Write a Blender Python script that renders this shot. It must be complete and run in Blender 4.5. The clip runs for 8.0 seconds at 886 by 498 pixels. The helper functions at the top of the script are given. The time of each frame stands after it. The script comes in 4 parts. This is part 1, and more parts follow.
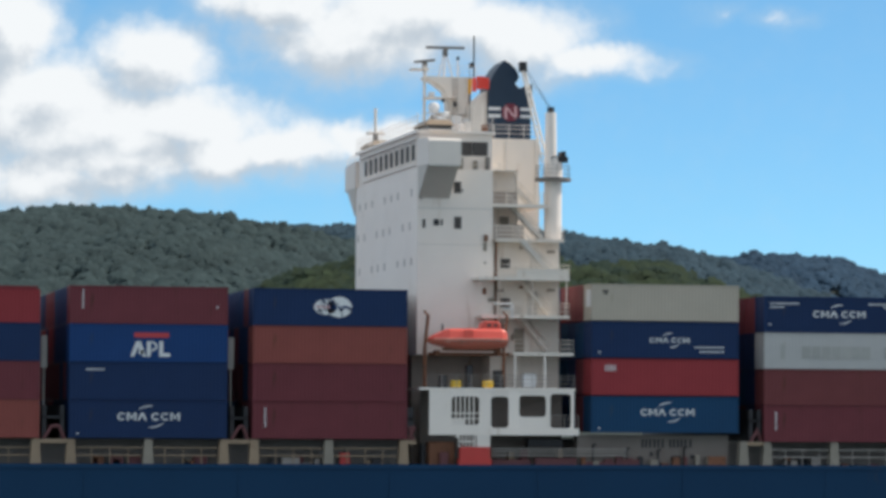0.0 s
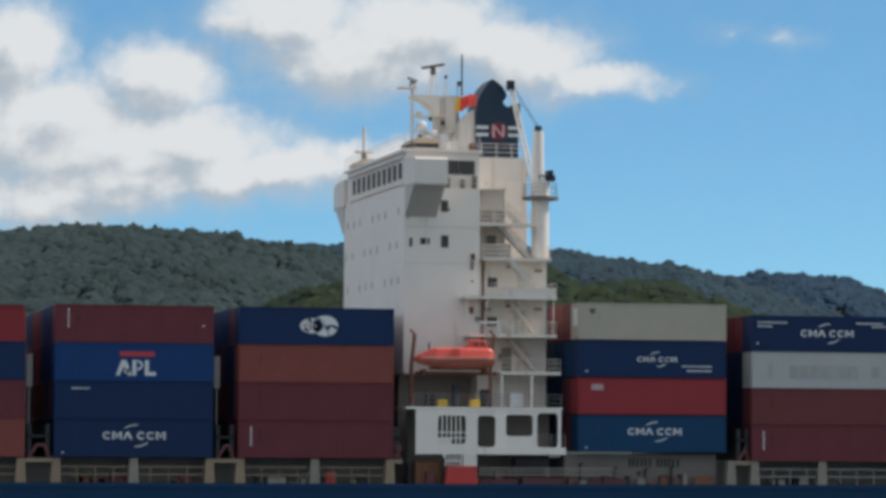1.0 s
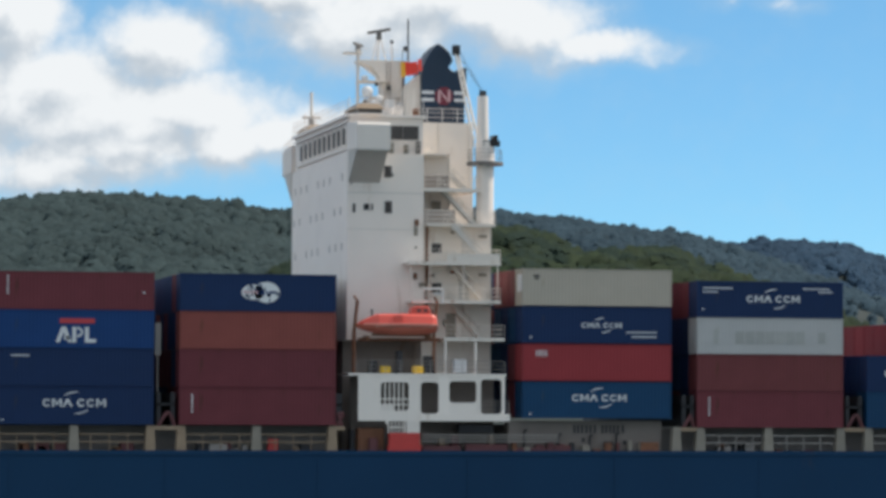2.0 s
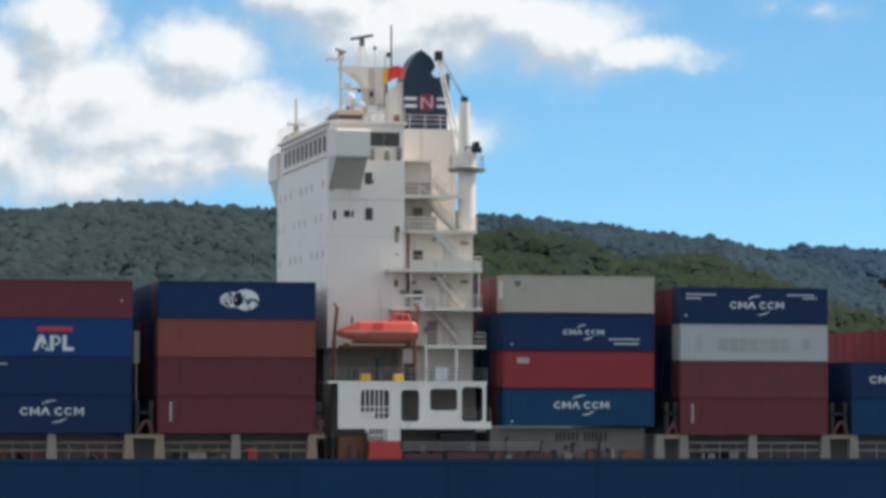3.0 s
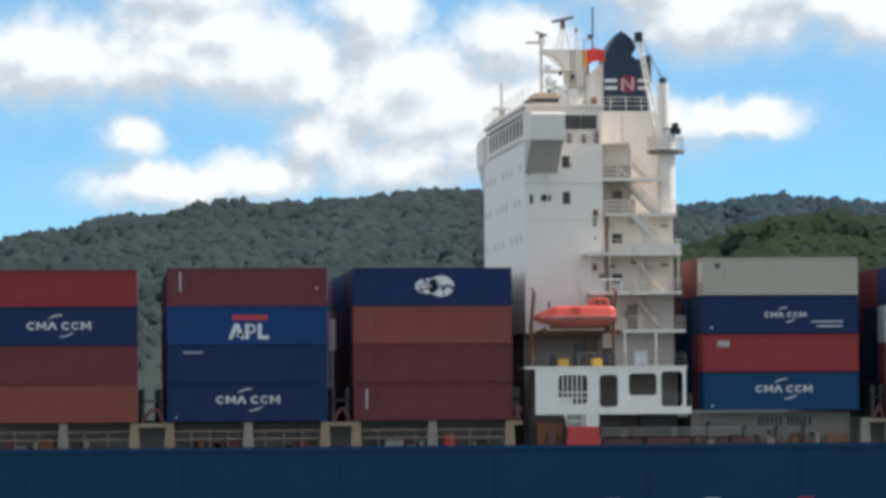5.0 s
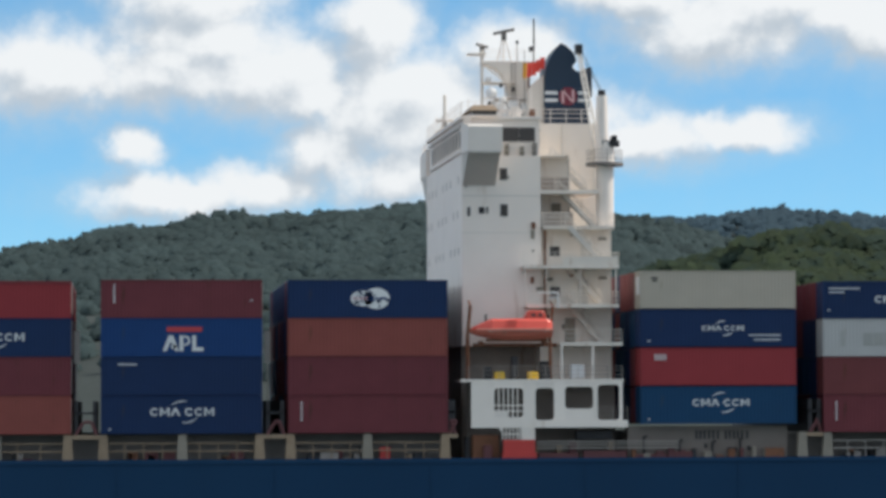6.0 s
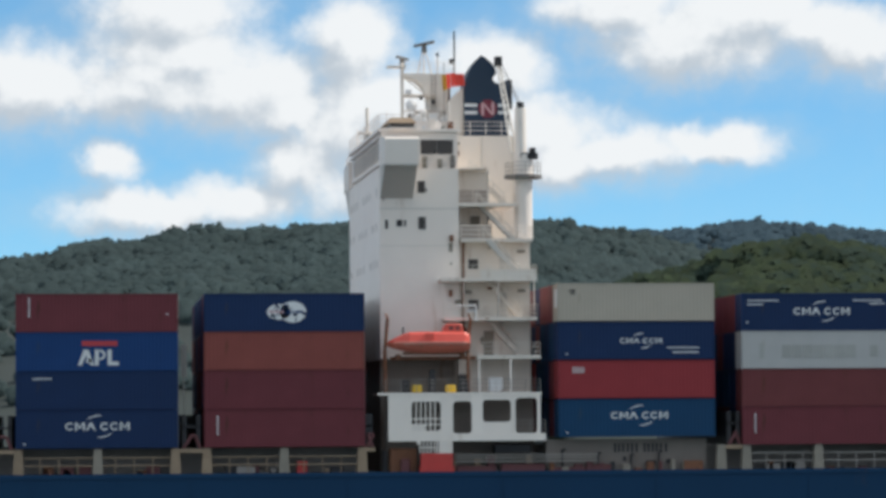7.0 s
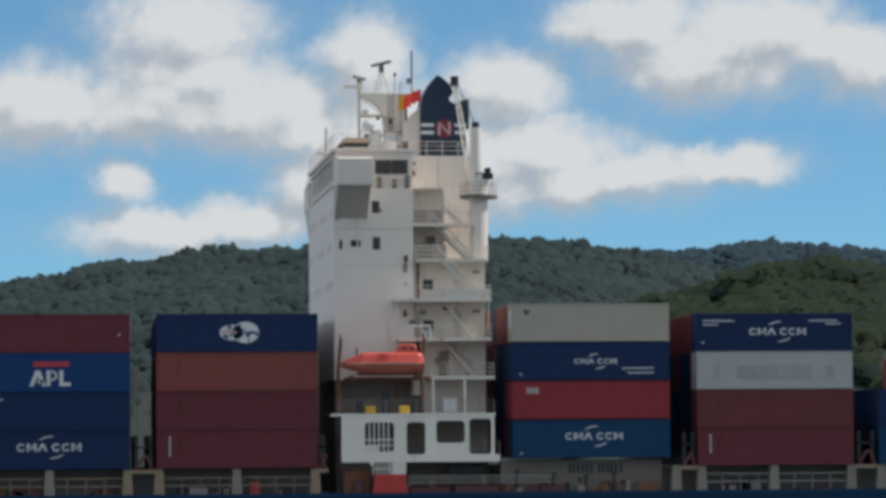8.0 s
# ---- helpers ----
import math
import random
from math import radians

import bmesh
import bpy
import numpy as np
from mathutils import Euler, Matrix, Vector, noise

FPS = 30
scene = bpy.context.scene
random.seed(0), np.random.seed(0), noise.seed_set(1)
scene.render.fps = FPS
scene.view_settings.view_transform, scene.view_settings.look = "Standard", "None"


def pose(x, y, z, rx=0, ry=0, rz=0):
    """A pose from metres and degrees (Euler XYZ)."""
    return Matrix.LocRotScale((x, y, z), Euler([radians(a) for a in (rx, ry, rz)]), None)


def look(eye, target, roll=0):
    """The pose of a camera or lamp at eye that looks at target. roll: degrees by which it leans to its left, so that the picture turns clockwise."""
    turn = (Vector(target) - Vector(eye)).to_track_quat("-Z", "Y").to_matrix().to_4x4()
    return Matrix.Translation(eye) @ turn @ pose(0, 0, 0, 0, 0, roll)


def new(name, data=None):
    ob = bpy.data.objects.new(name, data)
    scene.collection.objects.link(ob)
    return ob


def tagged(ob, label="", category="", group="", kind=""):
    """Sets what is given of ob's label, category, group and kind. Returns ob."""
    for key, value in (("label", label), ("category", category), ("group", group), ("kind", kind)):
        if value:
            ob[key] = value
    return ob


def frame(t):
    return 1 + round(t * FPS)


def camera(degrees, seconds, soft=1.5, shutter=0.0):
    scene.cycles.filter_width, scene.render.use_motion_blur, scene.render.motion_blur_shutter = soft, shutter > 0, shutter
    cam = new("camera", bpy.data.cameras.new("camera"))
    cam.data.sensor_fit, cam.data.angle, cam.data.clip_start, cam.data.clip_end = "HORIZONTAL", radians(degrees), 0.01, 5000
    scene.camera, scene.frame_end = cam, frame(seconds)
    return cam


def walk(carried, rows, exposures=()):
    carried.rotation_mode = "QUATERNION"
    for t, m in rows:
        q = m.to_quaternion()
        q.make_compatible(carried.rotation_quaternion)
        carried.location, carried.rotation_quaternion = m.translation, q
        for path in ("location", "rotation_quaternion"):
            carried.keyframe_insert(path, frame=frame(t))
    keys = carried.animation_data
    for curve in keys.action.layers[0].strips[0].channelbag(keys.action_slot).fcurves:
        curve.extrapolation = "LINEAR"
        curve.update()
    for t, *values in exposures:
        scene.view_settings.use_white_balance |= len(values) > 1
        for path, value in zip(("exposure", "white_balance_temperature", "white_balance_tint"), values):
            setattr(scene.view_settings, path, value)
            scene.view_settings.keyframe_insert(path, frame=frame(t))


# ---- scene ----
EYE = (0.0, 0.0, 13.7)
RANGE, DRIFT = 248.32, 0.0682      # metres to the ship's side; how much it closes in per metre run


def aim(yaw, pitch, roll):
    """A pose at the camera's place, from degrees to the left of +y, upwards, and of lean."""
    return Matrix.Translation(EYE) @ pose(0, 0, 0, 0, 0, yaw) @ pose(0, 0, 0, 90 + pitch) @ pose(0, 0, 0, 0, 0, roll)


cam = camera(15.695, 8.0, soft=3.6)
walk(cam, [
    (0.0, aim(-12.318, 2.938, 0.344)),
    (0.6, aim(-12.318, 2.938, 0.344)),
    (0.7, aim(-12.330, 2.990, 0.348)),
    (0.8, aim(-12.280, 3.160, 0.355)),
    (0.9, aim(-12.230, 3.270, 0.365)),
    (1.0, aim(-12.210, 3.280, 0.370)),
    (1.5, aim(-12.265, 3.207, 0.327)),
    (2.0, aim(-12.185, 2.692, 0.274)),
    (2.2, aim(-12.065, 2.745, 0.260)),
    (3.3, aim(-11.175, 2.825, 0.060)),
    (3.5, aim(-10.943, 2.711, 0.031)),
    (4.0, aim(-10.364, 2.525, 0.010)),
    (4.1, aim(-10.090, 2.530, -0.060)),
    (4.2, aim(-9.520, 2.540, -0.150)),
    (4.3, aim(-8.790, 2.590, -0.260)),
    (4.4, aim(-7.960, 2.590, -0.360)),
    (4.5, aim(-7.302, 2.539, -0.425)),
    (4.7, aim(-6.538, 2.538, -0.450)),
    (5.1, aim(-5.660, 2.600, -0.340)),
    (5.5, aim(-5.390, 2.710, -0.220)),
    (5.8, aim(-5.619, 2.799, -0.160)),
    (6.0, aim(-5.837, 2.806, -0.201)),
    (6.5, aim(-6.243, 2.968, -0.321)),
    (7.0, aim(-6.261, 3.039, -0.381)),
    (7.5, aim(-6.260, 3.159, -0.425)),
    (8.0, aim(-6.022, 3.405, -0.400)),
], exposures=[(0.0, 0.02), (0.6, 0.02), (1.0, -0.29), (1.5, -0.29), (2.0, -0.03), (3.5, 0.03), (4.0, 0.0), (4.5, 0.15), (6.0, -0.04), (6.5, -0.16), (7.0, -0.03), (7.5, -0.15), (8.0, -0.42)])

# how far the ship has run along its course, in metres
RUN = [(0.0, 0.0), (0.6, 0.0), (0.7, -0.2), (0.8, -0.64), (1.0, -1.59), (1.5, -3.98), (2.0, -6.41), (2.2, -7.40),
       (3.3, -12.70), (3.5, -13.66), (4.0, -16.06), (4.5, -18.47), (4.7, -19.42), (5.8, -24.90), (6.0, -25.85),
       (6.5, -28.13), (7.0, -30.49), (7.5, -32.90), (8.0, -35.17)]

# ---- light ----
SUN_EL, SUN_AZ = radians(48), radians(87)      # azimuth clockwise from +y


def nd(tree, kind, **inputs):
    """A node; inputs by name, or by i0, i1, ... ; a socket links, a value sets."""
    node = tree.nodes.new(kind)
    for key, value in inputs.items():
        if key[0] == "i" and key[1:].isdigit():
            socket = node.inputs[int(key[1:])]
        elif key.replace("_", " ") in node.inputs:
            socket = node.inputs[key.replace("_", " ")]
        else:
            setattr_plain(node, key, value)
            continue
        if isinstance(value, bpy.types.NodeSocket):
            tree.links.new(value, socket)
        else:
            socket.default_value = value
    return node


def setattr_plain(node, key, value):
    if key == "operation":
        node.operation = value
    elif key == "blend_type":
        node.blend_type = value
    elif key == "data_type":
        node.data_type = value
    elif key == "interpolation_type":
        node.interpolation_type = value
    elif key == "noise_dimensions":
        node.noise_dimensions = value


def math_node(tree, op, a, b=0.0, c=0.0):
    return nd(tree, "ShaderNodeMath", operation=op, i0=a, i1=b, i2=c).outputs[0]


def vec_node(tree, op, a, b=(0, 0, 0), c=(0, 0, 0)):
    n = nd(tree, "ShaderNodeVectorMath", operation=op, i0=a, i1=b, i2=c)
    return n.outputs["Value"] if op in ("LENGTH", "DOT_PRODUCT") else n.outputs[0]


# cumulus puffs: azimuth, elevation, half width, half height, all in degrees
PUFFS_A = [(4.71, 6.57, 0.75, 0.85), (7.16, 6.26, 0.96, 0.65), (5.32, 5.58, 1.71, 0.75), (7.62, 5.17, 1.61, 0.65), (6.33, 4.4, 1.6, 0.5), (5.04, 4.05, 1.2, 0.5),
           (9.44, 4.69, 1.41, 0.48), (6.0, 5.0, 2.0, 0.75)]
PUFFS_B = [(10.84, 6.81, 1.8, 0.75), (9.42, 7.2, 1.2, 0.4), (11.64, 7.17, 1.51, 0.65), (13.72, 6.58, 1.06, 0.6), (14.88, 6.26, 1.11, 0.25), (13.2, 6.85, 1.3, 0.5), (9.5, 7.55, 1.2, 0.4), (10.6, 6.6, 1.5, 0.65), (12.2, 7.3, 1.2, 0.55)]
PUFFS_C = [(8.3, 4.55, 0.95, 0.5), (7.81, 5.21, 1.2, 0.6), (6.8, 4.72, 1.11, 0.5), (11.03, 4.87, 1.16, 0.3), (7.02, 6.48, 0.7, 0.4), (4.59, 6.89, 0.7, 0.5)]
PUFFS_D = [(-1.05, 5.94, 1.91, 0.7), (1.46, 7.25, 1.4, 0.9), (2.76, 5.95, 1.6, 0.75), (1.15, 5.9, 1.8, 0.55), (0.35, 4.59, 0.5, 0.38), (1.15, 3.74, 1.6, 0.36), (2.56, 3.94, 1.11, 0.4),
           (3.77, 4.54, 0.9, 0.6), (1.6, 6.5, 1.6, 0.6), (4.6, 5.2, 0.95, 0.7), (3.6, 5.5, 0.8, 0.5)]
WISPS = [(17.3, 7.14, 0.9, 0.35), (18.4, 7.0, 1.2, 0.3)]


def cloud_group():
    g = bpy.data.node_groups.new("cumulus", "ShaderNodeTree")
    g.interface.new_socket("Vector", in_out="INPUT", socket_type="NodeSocketVector")
    g.interface.new_socket("Fac", in_out="OUTPUT", socket_type="NodeSocketFloat")
    inp, out = g.nodes.new("NodeGroupInput"), g.nodes.new("NodeGroupOutput")
    at = inp.outputs[0]
    wob = nd(g, "ShaderNodeTexNoise", Vector=at, Scale=0.9, Detail=4.0, Roughness=0.58).outputs["Color"]
    wob = vec_node(g, "MULTIPLY_ADD", wob, (1.0, 0.75, 0.0), (-0.5, -0.38, 0.0))
    q = vec_node(g, "ADD", at, wob)
    total = None
    for az, el, wide, high in PUFFS_A + PUFFS_B + PUFFS_C + PUFFS_D + WISPS:
        u = vec_node(g, "MULTIPLY_ADD", q, (1 / wide, 1 / high, 0), (-az / wide, -el / high, 0))
        d = math_node(g, "SUBTRACT", -0.12 if (az, el, wide, high) in WISPS else 1.0, vec_node(g, "LENGTH", u))
        total = d if total is None else nd(g, "ShaderNodeMath", operation="SMOOTH_MAX", i0=total, i1=d, i2=0.25).outputs[0]
    # the rest of the sky goes on in the same kind of broken cumulus
    rest = nd(g, "ShaderNodeTexNoise", Vector=vec_node(g, "MULTIPLY", at, (0.16, 0.3, 1.0)), Scale=1.0, Detail=4.0, Roughness=0.55).outputs["Fac"]
    rest = math_node(g, "MULTIPLY_ADD", rest, 3.0, -1.40)
    sep = nd(g, "ShaderNodeSeparateXYZ", Vector=at)
    away = math_node(g, "MULTIPLY_ADD", math_node(g, "ABSOLUTE", math_node(g, "SUBTRACT", sep.outputs[0], 9.0)), 0.25, -3.6)
    over = math_node(g, "MULTIPLY_ADD", sep.outputs[1], 0.35, -3.4)
    away = math_node(g, "MAXIMUM", away, over)
    away = nd(g, "ShaderNodeClamp", Value=away).outputs[0]
    rest = math_node(g, "SUBTRACT", math_node(g, "MULTIPLY", rest, away), math_node(g, "SUBTRACT", 1.0, away))
    total = math_node(g, "MAXIMUM", total, rest)
    fine = nd(g, "ShaderNodeTexNoise", Vector=at, Scale=1.4, Detail=6.0, Roughness=0.6).outputs["Fac"]
    total = math_node(g, "ADD", total, math_node(g, "MULTIPLY_ADD", fine, 1.05, -0.50))
    g.links.new(total, out.inputs[0])
    return g


def sky():
    world = bpy.data.worlds.new("sky")
    scene.world = world
    world.use_nodes = True
    tree = world.node_tree
    tree.nodes.clear()
    air = tree.nodes.new("ShaderNodeTexSky")
    air.sky_type, air.sun_disc = "NISHITA", False
    air.sun_elevation, air.sun_rotation = SUN_EL, SUN_AZ
    air.altitude, air.air_density, air.dust_density, air.ozone_density = 0, 0.55, 0.0, 3.0
    way = vec_node(tree, "NORMALIZE", nd(tree, "ShaderNodeTexCoord").outputs["Generated"])
    sep = nd(tree, "ShaderNodeSeparateXYZ", Vector=way)
    az = math_node(tree, "MULTIPLY", math_node(tree, "ARCTAN2", sep.outputs[0], sep.outputs[1]), 180 / math.pi)
    el = math_node(tree, "MULTIPLY", math_node(tree, "ARCSINE", sep.outputs[2]), 180 / math.pi)
    at = nd(tree, "ShaderNodeCombineXYZ", X=az, Y=el).outputs[0]
    group = cloud_group()

    def cloud(v):
        n = tree.nodes.new("ShaderNodeGroup")
        n.node_tree = group
        tree.links.new(v, n.inputs[0])
        return n.outputs[0]

    here, sunward = cloud(at), cloud(vec_node(tree, "ADD", at, (0.32, 0.50, 0)))
    mask = nd(tree, "ShaderNodeMapRange", interpolation_type="SMOOTHSTEP", Value=here, From_Min=-0.48, From_Max=0.50).outputs[0]
    lit = math_node(tree, "SUBTRACT", here, sunward)
    lit = nd(tree, "ShaderNodeMapRange", interpolation_type="SMOOTHSTEP", Value=lit, From_Min=-0.60, From_Max=0.38).outputs[0]
    white = nd(tree, "ShaderNodeMix", data_type="RGBA", i0=lit, i6=(5.4, 6.1, 6.8, 1), i7=(9.0, 9.3, 9.5, 1)).outputs[2]
    blue = nd(tree, "ShaderNodeMix", data_type="RGBA", blend_type="MULTIPLY", i0=1.0, i6=air.outputs[0], i7=SKY_TINT).outputs[2]
    # a thin even haze of high cloud pales the blue towards the horizon
    blue = nd(tree, "ShaderNodeMix", data_type="RGBA", i0=0.34, i6=blue, i7=(2.1, 4.7, 6.9, 1)).outputs[2]
    veil = nd(tree, "ShaderNodeMapRange", interpolation_type="SMOOTHSTEP", Value=here, From_Min=-1.15, From_Max=0.1, To_Max=0.30).outputs[0]
    blue = nd(tree, "ShaderNodeMix", data_type="RGBA", i0=veil, i6=blue, i7=(5.6, 6.6, 7.2, 1)).outputs[2]
    colour = nd(tree, "ShaderNodeMix", data_type="RGBA", i0=mask, i6=blue, i7=white).outputs[2]
    ground = nd(tree, "ShaderNodeMapRange", Value=el, From_Min=-0.6, From_Max=0.0).outputs[0]
    colour = nd(tree, "ShaderNodeMix", data_type="RGBA", i0=ground, i6=(0.8, 1.1, 1.2, 1), i7=colour).outputs[2]
    bg = nd(tree, "ShaderNodeBackground", Color=colour, Strength=0.1)
    tree.links.new(bg.outputs[0], nd(tree, "ShaderNodeOutputWorld").inputs[0])


SKY_TINT = (0.99, 1.48, 1.57, 1)
sky()
sun_data = bpy.data.lights.new("sun", "SUN")
sun_data.energy, sun_data.angle, sun_data.color = 3.7, radians(0.5), (1.0, 0.93, 0.82)
sun = new("sun", sun_data)
toward = Vector((math.sin(SUN_AZ) * math.cos(SUN_EL), math.cos(SUN_AZ) * math.cos(SUN_EL), math.sin(SUN_EL)))
sun.matrix_world = look(toward * 400, (0, 0, 0))

# ---- materials ----
def material(name, rgb, rough=0.5, metal=0.0, vary=0.25, scale=1.2, stain=None, stain_at=0.62, bump=0.02, fine=18.0, streak=False, island=0.0, spec=0.5):
    """Paint, steel, bark or leaf: a base colour with broad and fine variation, stains of their own colour, and relief."""
    m = bpy.data.materials.new(name)
    m.use_nodes = True
    t = m.node_tree
    shader = t.nodes["Principled BSDF"]
    co = nd(t, "ShaderNodeTexCoord").outputs["Object"]
    broad = nd(t, "ShaderNodeTexNoise", Vector=co, Scale=scale, Detail=4.0, Roughness=0.6).outputs["Fac"]
    small = nd(t, "ShaderNodeTexNoise", Vector=co, Scale=fine, Detail=3.0, Roughness=0.6).outputs["Fac"]
    mixed = math_node(t, "ADD", math_node(t, "MULTIPLY", broad, 0.7), math_node(t, "MULTIPLY", small, 0.3))
    who = nd(t, "ShaderNodeObjectInfo").outputs["Random"]
    if island:
        who = nd(t, "ShaderNodeNewGeometry").outputs["Random Per Island"]
    gain = math_node(t, "MULTIPLY_ADD", mixed, 2 * vary, 1 - vary)
    gain = math_node(t, "MULTIPLY", gain, math_node(t, "MULTIPLY_ADD", who, 2 * (island or 0.08), 1 - (island or 0.08)))
    base = nd(t, "ShaderNodeVectorMath", operation="SCALE", i0=rgb[:3], Scale=gain).outputs[0]
    if stain:
        stretch = vec_node(t, "MULTIPLY", co, (1.0, 1.0, 0.16 if streak else 1.0))
        spots = nd(t, "ShaderNodeTexNoise", Vector=stretch, Scale=scale * 2.1, Detail=6.0, Roughness=0.68).outputs["Fac"]
        spots = nd(t, "ShaderNodeMapRange", Value=spots, From_Min=stain_at, From_Max=stain_at + 0.12, To_Max=0.85).outputs[0]
        base = nd(t, "ShaderNodeMix", data_type="RGBA", i0=spots, i6=base, i7=(*stain, 1)).outputs[2]
    t.links.new(base, shader.inputs["Base Color"])
    t.links.new(math_node(t, "MULTIPLY_ADD", small, 0.3, rough - 0.15), shader.inputs["Roughness"])
    shader.inputs["Metallic"].default_value = metal
    shader.inputs["Specular IOR Level"].default_value = spec
    if bump:
        relief = nd(t, "ShaderNodeBump", Height=mixed, Strength=0.5, Distance=bump)
        t.links.new(relief.outputs[0], shader.inputs["Normal"])
    return m


RUST = (0.16, 0.06, 0.03)
WHITE = material("white_ship_paint", (0.87, 0.795, 0.735), 0.5, vary=0.10, scale=0.35, stain=(0.55, 0.43, 0.33), stain_at=0.61, streak=True, bump=0.01)
CREAM = material("cream_ship_paint", (0.79, 0.725, 0.655), 0.5, vary=0.10, scale=0.4, stain=(0.46, 0.33, 0.24), stain_at=0.57, streak=True, bump=0.01)
GREY = material("grey_deck_paint", (0.19, 0.175, 0.165), 0.6, vary=0.2, stain=RUST, stain_at=0.66)
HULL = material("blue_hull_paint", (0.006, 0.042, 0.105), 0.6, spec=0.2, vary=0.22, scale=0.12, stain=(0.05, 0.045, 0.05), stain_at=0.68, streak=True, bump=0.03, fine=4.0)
BOOT = material("red_antifouling", (0.22, 0.03, 0.025), 0.6, vary=0.2, scale=0.2)
FUNNEL = material("navy_funnel_paint", (0.007, 0.028, 0.062), 0.45, vary=0.2, scale=0.4)
DARK = material("dark_steel", (0.035, 0.035, 0.04), 0.55, metal=0.3)
MAROON = material("dull_maroon_paint", (0.13, 0.045, 0.05), 0.65, vary=0.3, stain=RUST, stain_at=0.6, streak=True)
GLASS = material("dark_window_glass", (0.065, 0.058, 0.055), 0.3, vary=0.1, bump=0, spec=0.35)
SHADEGLASS = material("wheelhouse_glass", (0.016, 0.018, 0.022), 0.5, vary=0.1, bump=0, spec=0.08)
ORANGE = material("orange_fibreglass", (0.78, 0.11, 0.080), 0.4, vary=0.12, scale=0.8, stain=(0.42, 0.10, 0.05), stain_at=0.68)
# Paler orange that paints the sunlit line along the gunwale.
BOATGLINT = material("pale_orange_glint", (0.86, 0.33, 0.25), 0.45, vary=0.15)
# The boat's shade below the gunwale is put into this duller orange.
BOATHULL = material("shaded_orange_fibreglass", (0.50, 0.13, 0.09), 0.55, vary=0.15, scale=0.8, stain=(0.34, 0.14, 0.09), stain_at=0.58)
RUSTY = material("rusty_steel", (0.20, 0.085, 0.045), 0.75, vary=0.4, stain=(0.06, 0.03, 0.02), stain_at=0.55)
TAN = material("tan_steel_paint", (0.30, 0.22, 0.15), 0.6, vary=0.3, stain=RUST, stain_at=0.6)
PALE = material("pale_grey_paint", (0.33, 0.305, 0.285), 0.55, vary=0.2, stain=RUST, stain_at=0.66, streak=True)
RED = material("red_paint", (0.55, 0.05, 0.045), 0.5, vary=0.2, stain=RUST, stain_at=0.66)
YELLOW = material("yellow_paint", (0.75, 0.48, 0.03), 0.5, vary=0.15)
POST = material("weathered_post_paint", (0.27, 0.24, 0.20), 0.65, vary=0.3, stain=RUST, stain_at=0.62, streak=True)
# House paint greyed to hold the shade of the recesses, with dirt streaks.
RECESS_SHADE = material("recess_shade_grey", (0.36, 0.31, 0.275), 0.6, vary=0.25, scale=0.6, stain=(0.2, 0.12, 0.08), stain_at=0.58, streak=True)
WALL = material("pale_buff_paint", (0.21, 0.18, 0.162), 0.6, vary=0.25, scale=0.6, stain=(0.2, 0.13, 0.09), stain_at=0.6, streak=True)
MARK = material("white_lettering_paint", (0.72, 0.73, 0.74), 0.5, vary=0.1)
FADED = material("faded_dark_lettering", (0.03, 0.03, 0.036), 0.6, vary=0.3)
FAINT = material("ghost_lettering_paint", (0.385, 0.387, 0.375), 0.65, vary=0.2)
MARKRED = material("red_lettering_paint", (0.55, 0.05, 0.06), 0.5, vary=0.1)
EMBLEM = material("dull_red_emblem", (0.18, 0.025, 0.045), 0.5, vary=0.2)
STROKE = material("pink_white_stroke", (0.66, 0.42, 0.44), 0.5, vary=0.2)
FLAGRED = material("red_flag_cloth", (0.75, 0.07, 0.05), 0.8, vary=0.1)
FLAGGOLD = material("gold_flag_cloth", (0.85, 0.45, 0.05), 0.8, vary=0.1)
# Grey for fittings, and shade painted onto wing undersides and upper stairs.
UNDER = material("grey_fitting_and_shade_paint", (0.62, 0.59, 0.55), 0.6, vary=0.12, scale=0.6)
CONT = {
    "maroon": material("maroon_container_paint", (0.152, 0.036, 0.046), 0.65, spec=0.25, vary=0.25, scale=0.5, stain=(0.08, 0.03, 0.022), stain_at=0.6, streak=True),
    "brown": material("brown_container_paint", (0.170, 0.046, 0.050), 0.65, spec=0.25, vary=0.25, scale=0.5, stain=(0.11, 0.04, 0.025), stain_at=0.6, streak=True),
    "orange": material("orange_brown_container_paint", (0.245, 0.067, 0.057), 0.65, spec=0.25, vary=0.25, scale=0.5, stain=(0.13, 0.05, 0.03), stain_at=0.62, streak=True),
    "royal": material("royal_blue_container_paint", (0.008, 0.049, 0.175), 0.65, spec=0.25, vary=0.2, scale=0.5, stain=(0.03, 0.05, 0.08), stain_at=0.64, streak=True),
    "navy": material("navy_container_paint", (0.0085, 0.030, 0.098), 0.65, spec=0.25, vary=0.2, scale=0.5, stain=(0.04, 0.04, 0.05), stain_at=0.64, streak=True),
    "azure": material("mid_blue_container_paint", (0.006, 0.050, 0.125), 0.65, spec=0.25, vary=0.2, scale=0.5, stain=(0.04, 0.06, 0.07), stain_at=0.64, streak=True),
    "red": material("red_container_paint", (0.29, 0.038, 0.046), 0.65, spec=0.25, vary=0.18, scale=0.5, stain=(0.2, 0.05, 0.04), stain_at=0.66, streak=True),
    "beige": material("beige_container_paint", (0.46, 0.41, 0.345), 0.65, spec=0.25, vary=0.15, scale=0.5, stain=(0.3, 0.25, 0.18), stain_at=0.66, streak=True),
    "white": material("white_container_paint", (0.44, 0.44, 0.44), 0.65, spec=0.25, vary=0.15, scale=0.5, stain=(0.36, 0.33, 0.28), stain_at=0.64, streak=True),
}
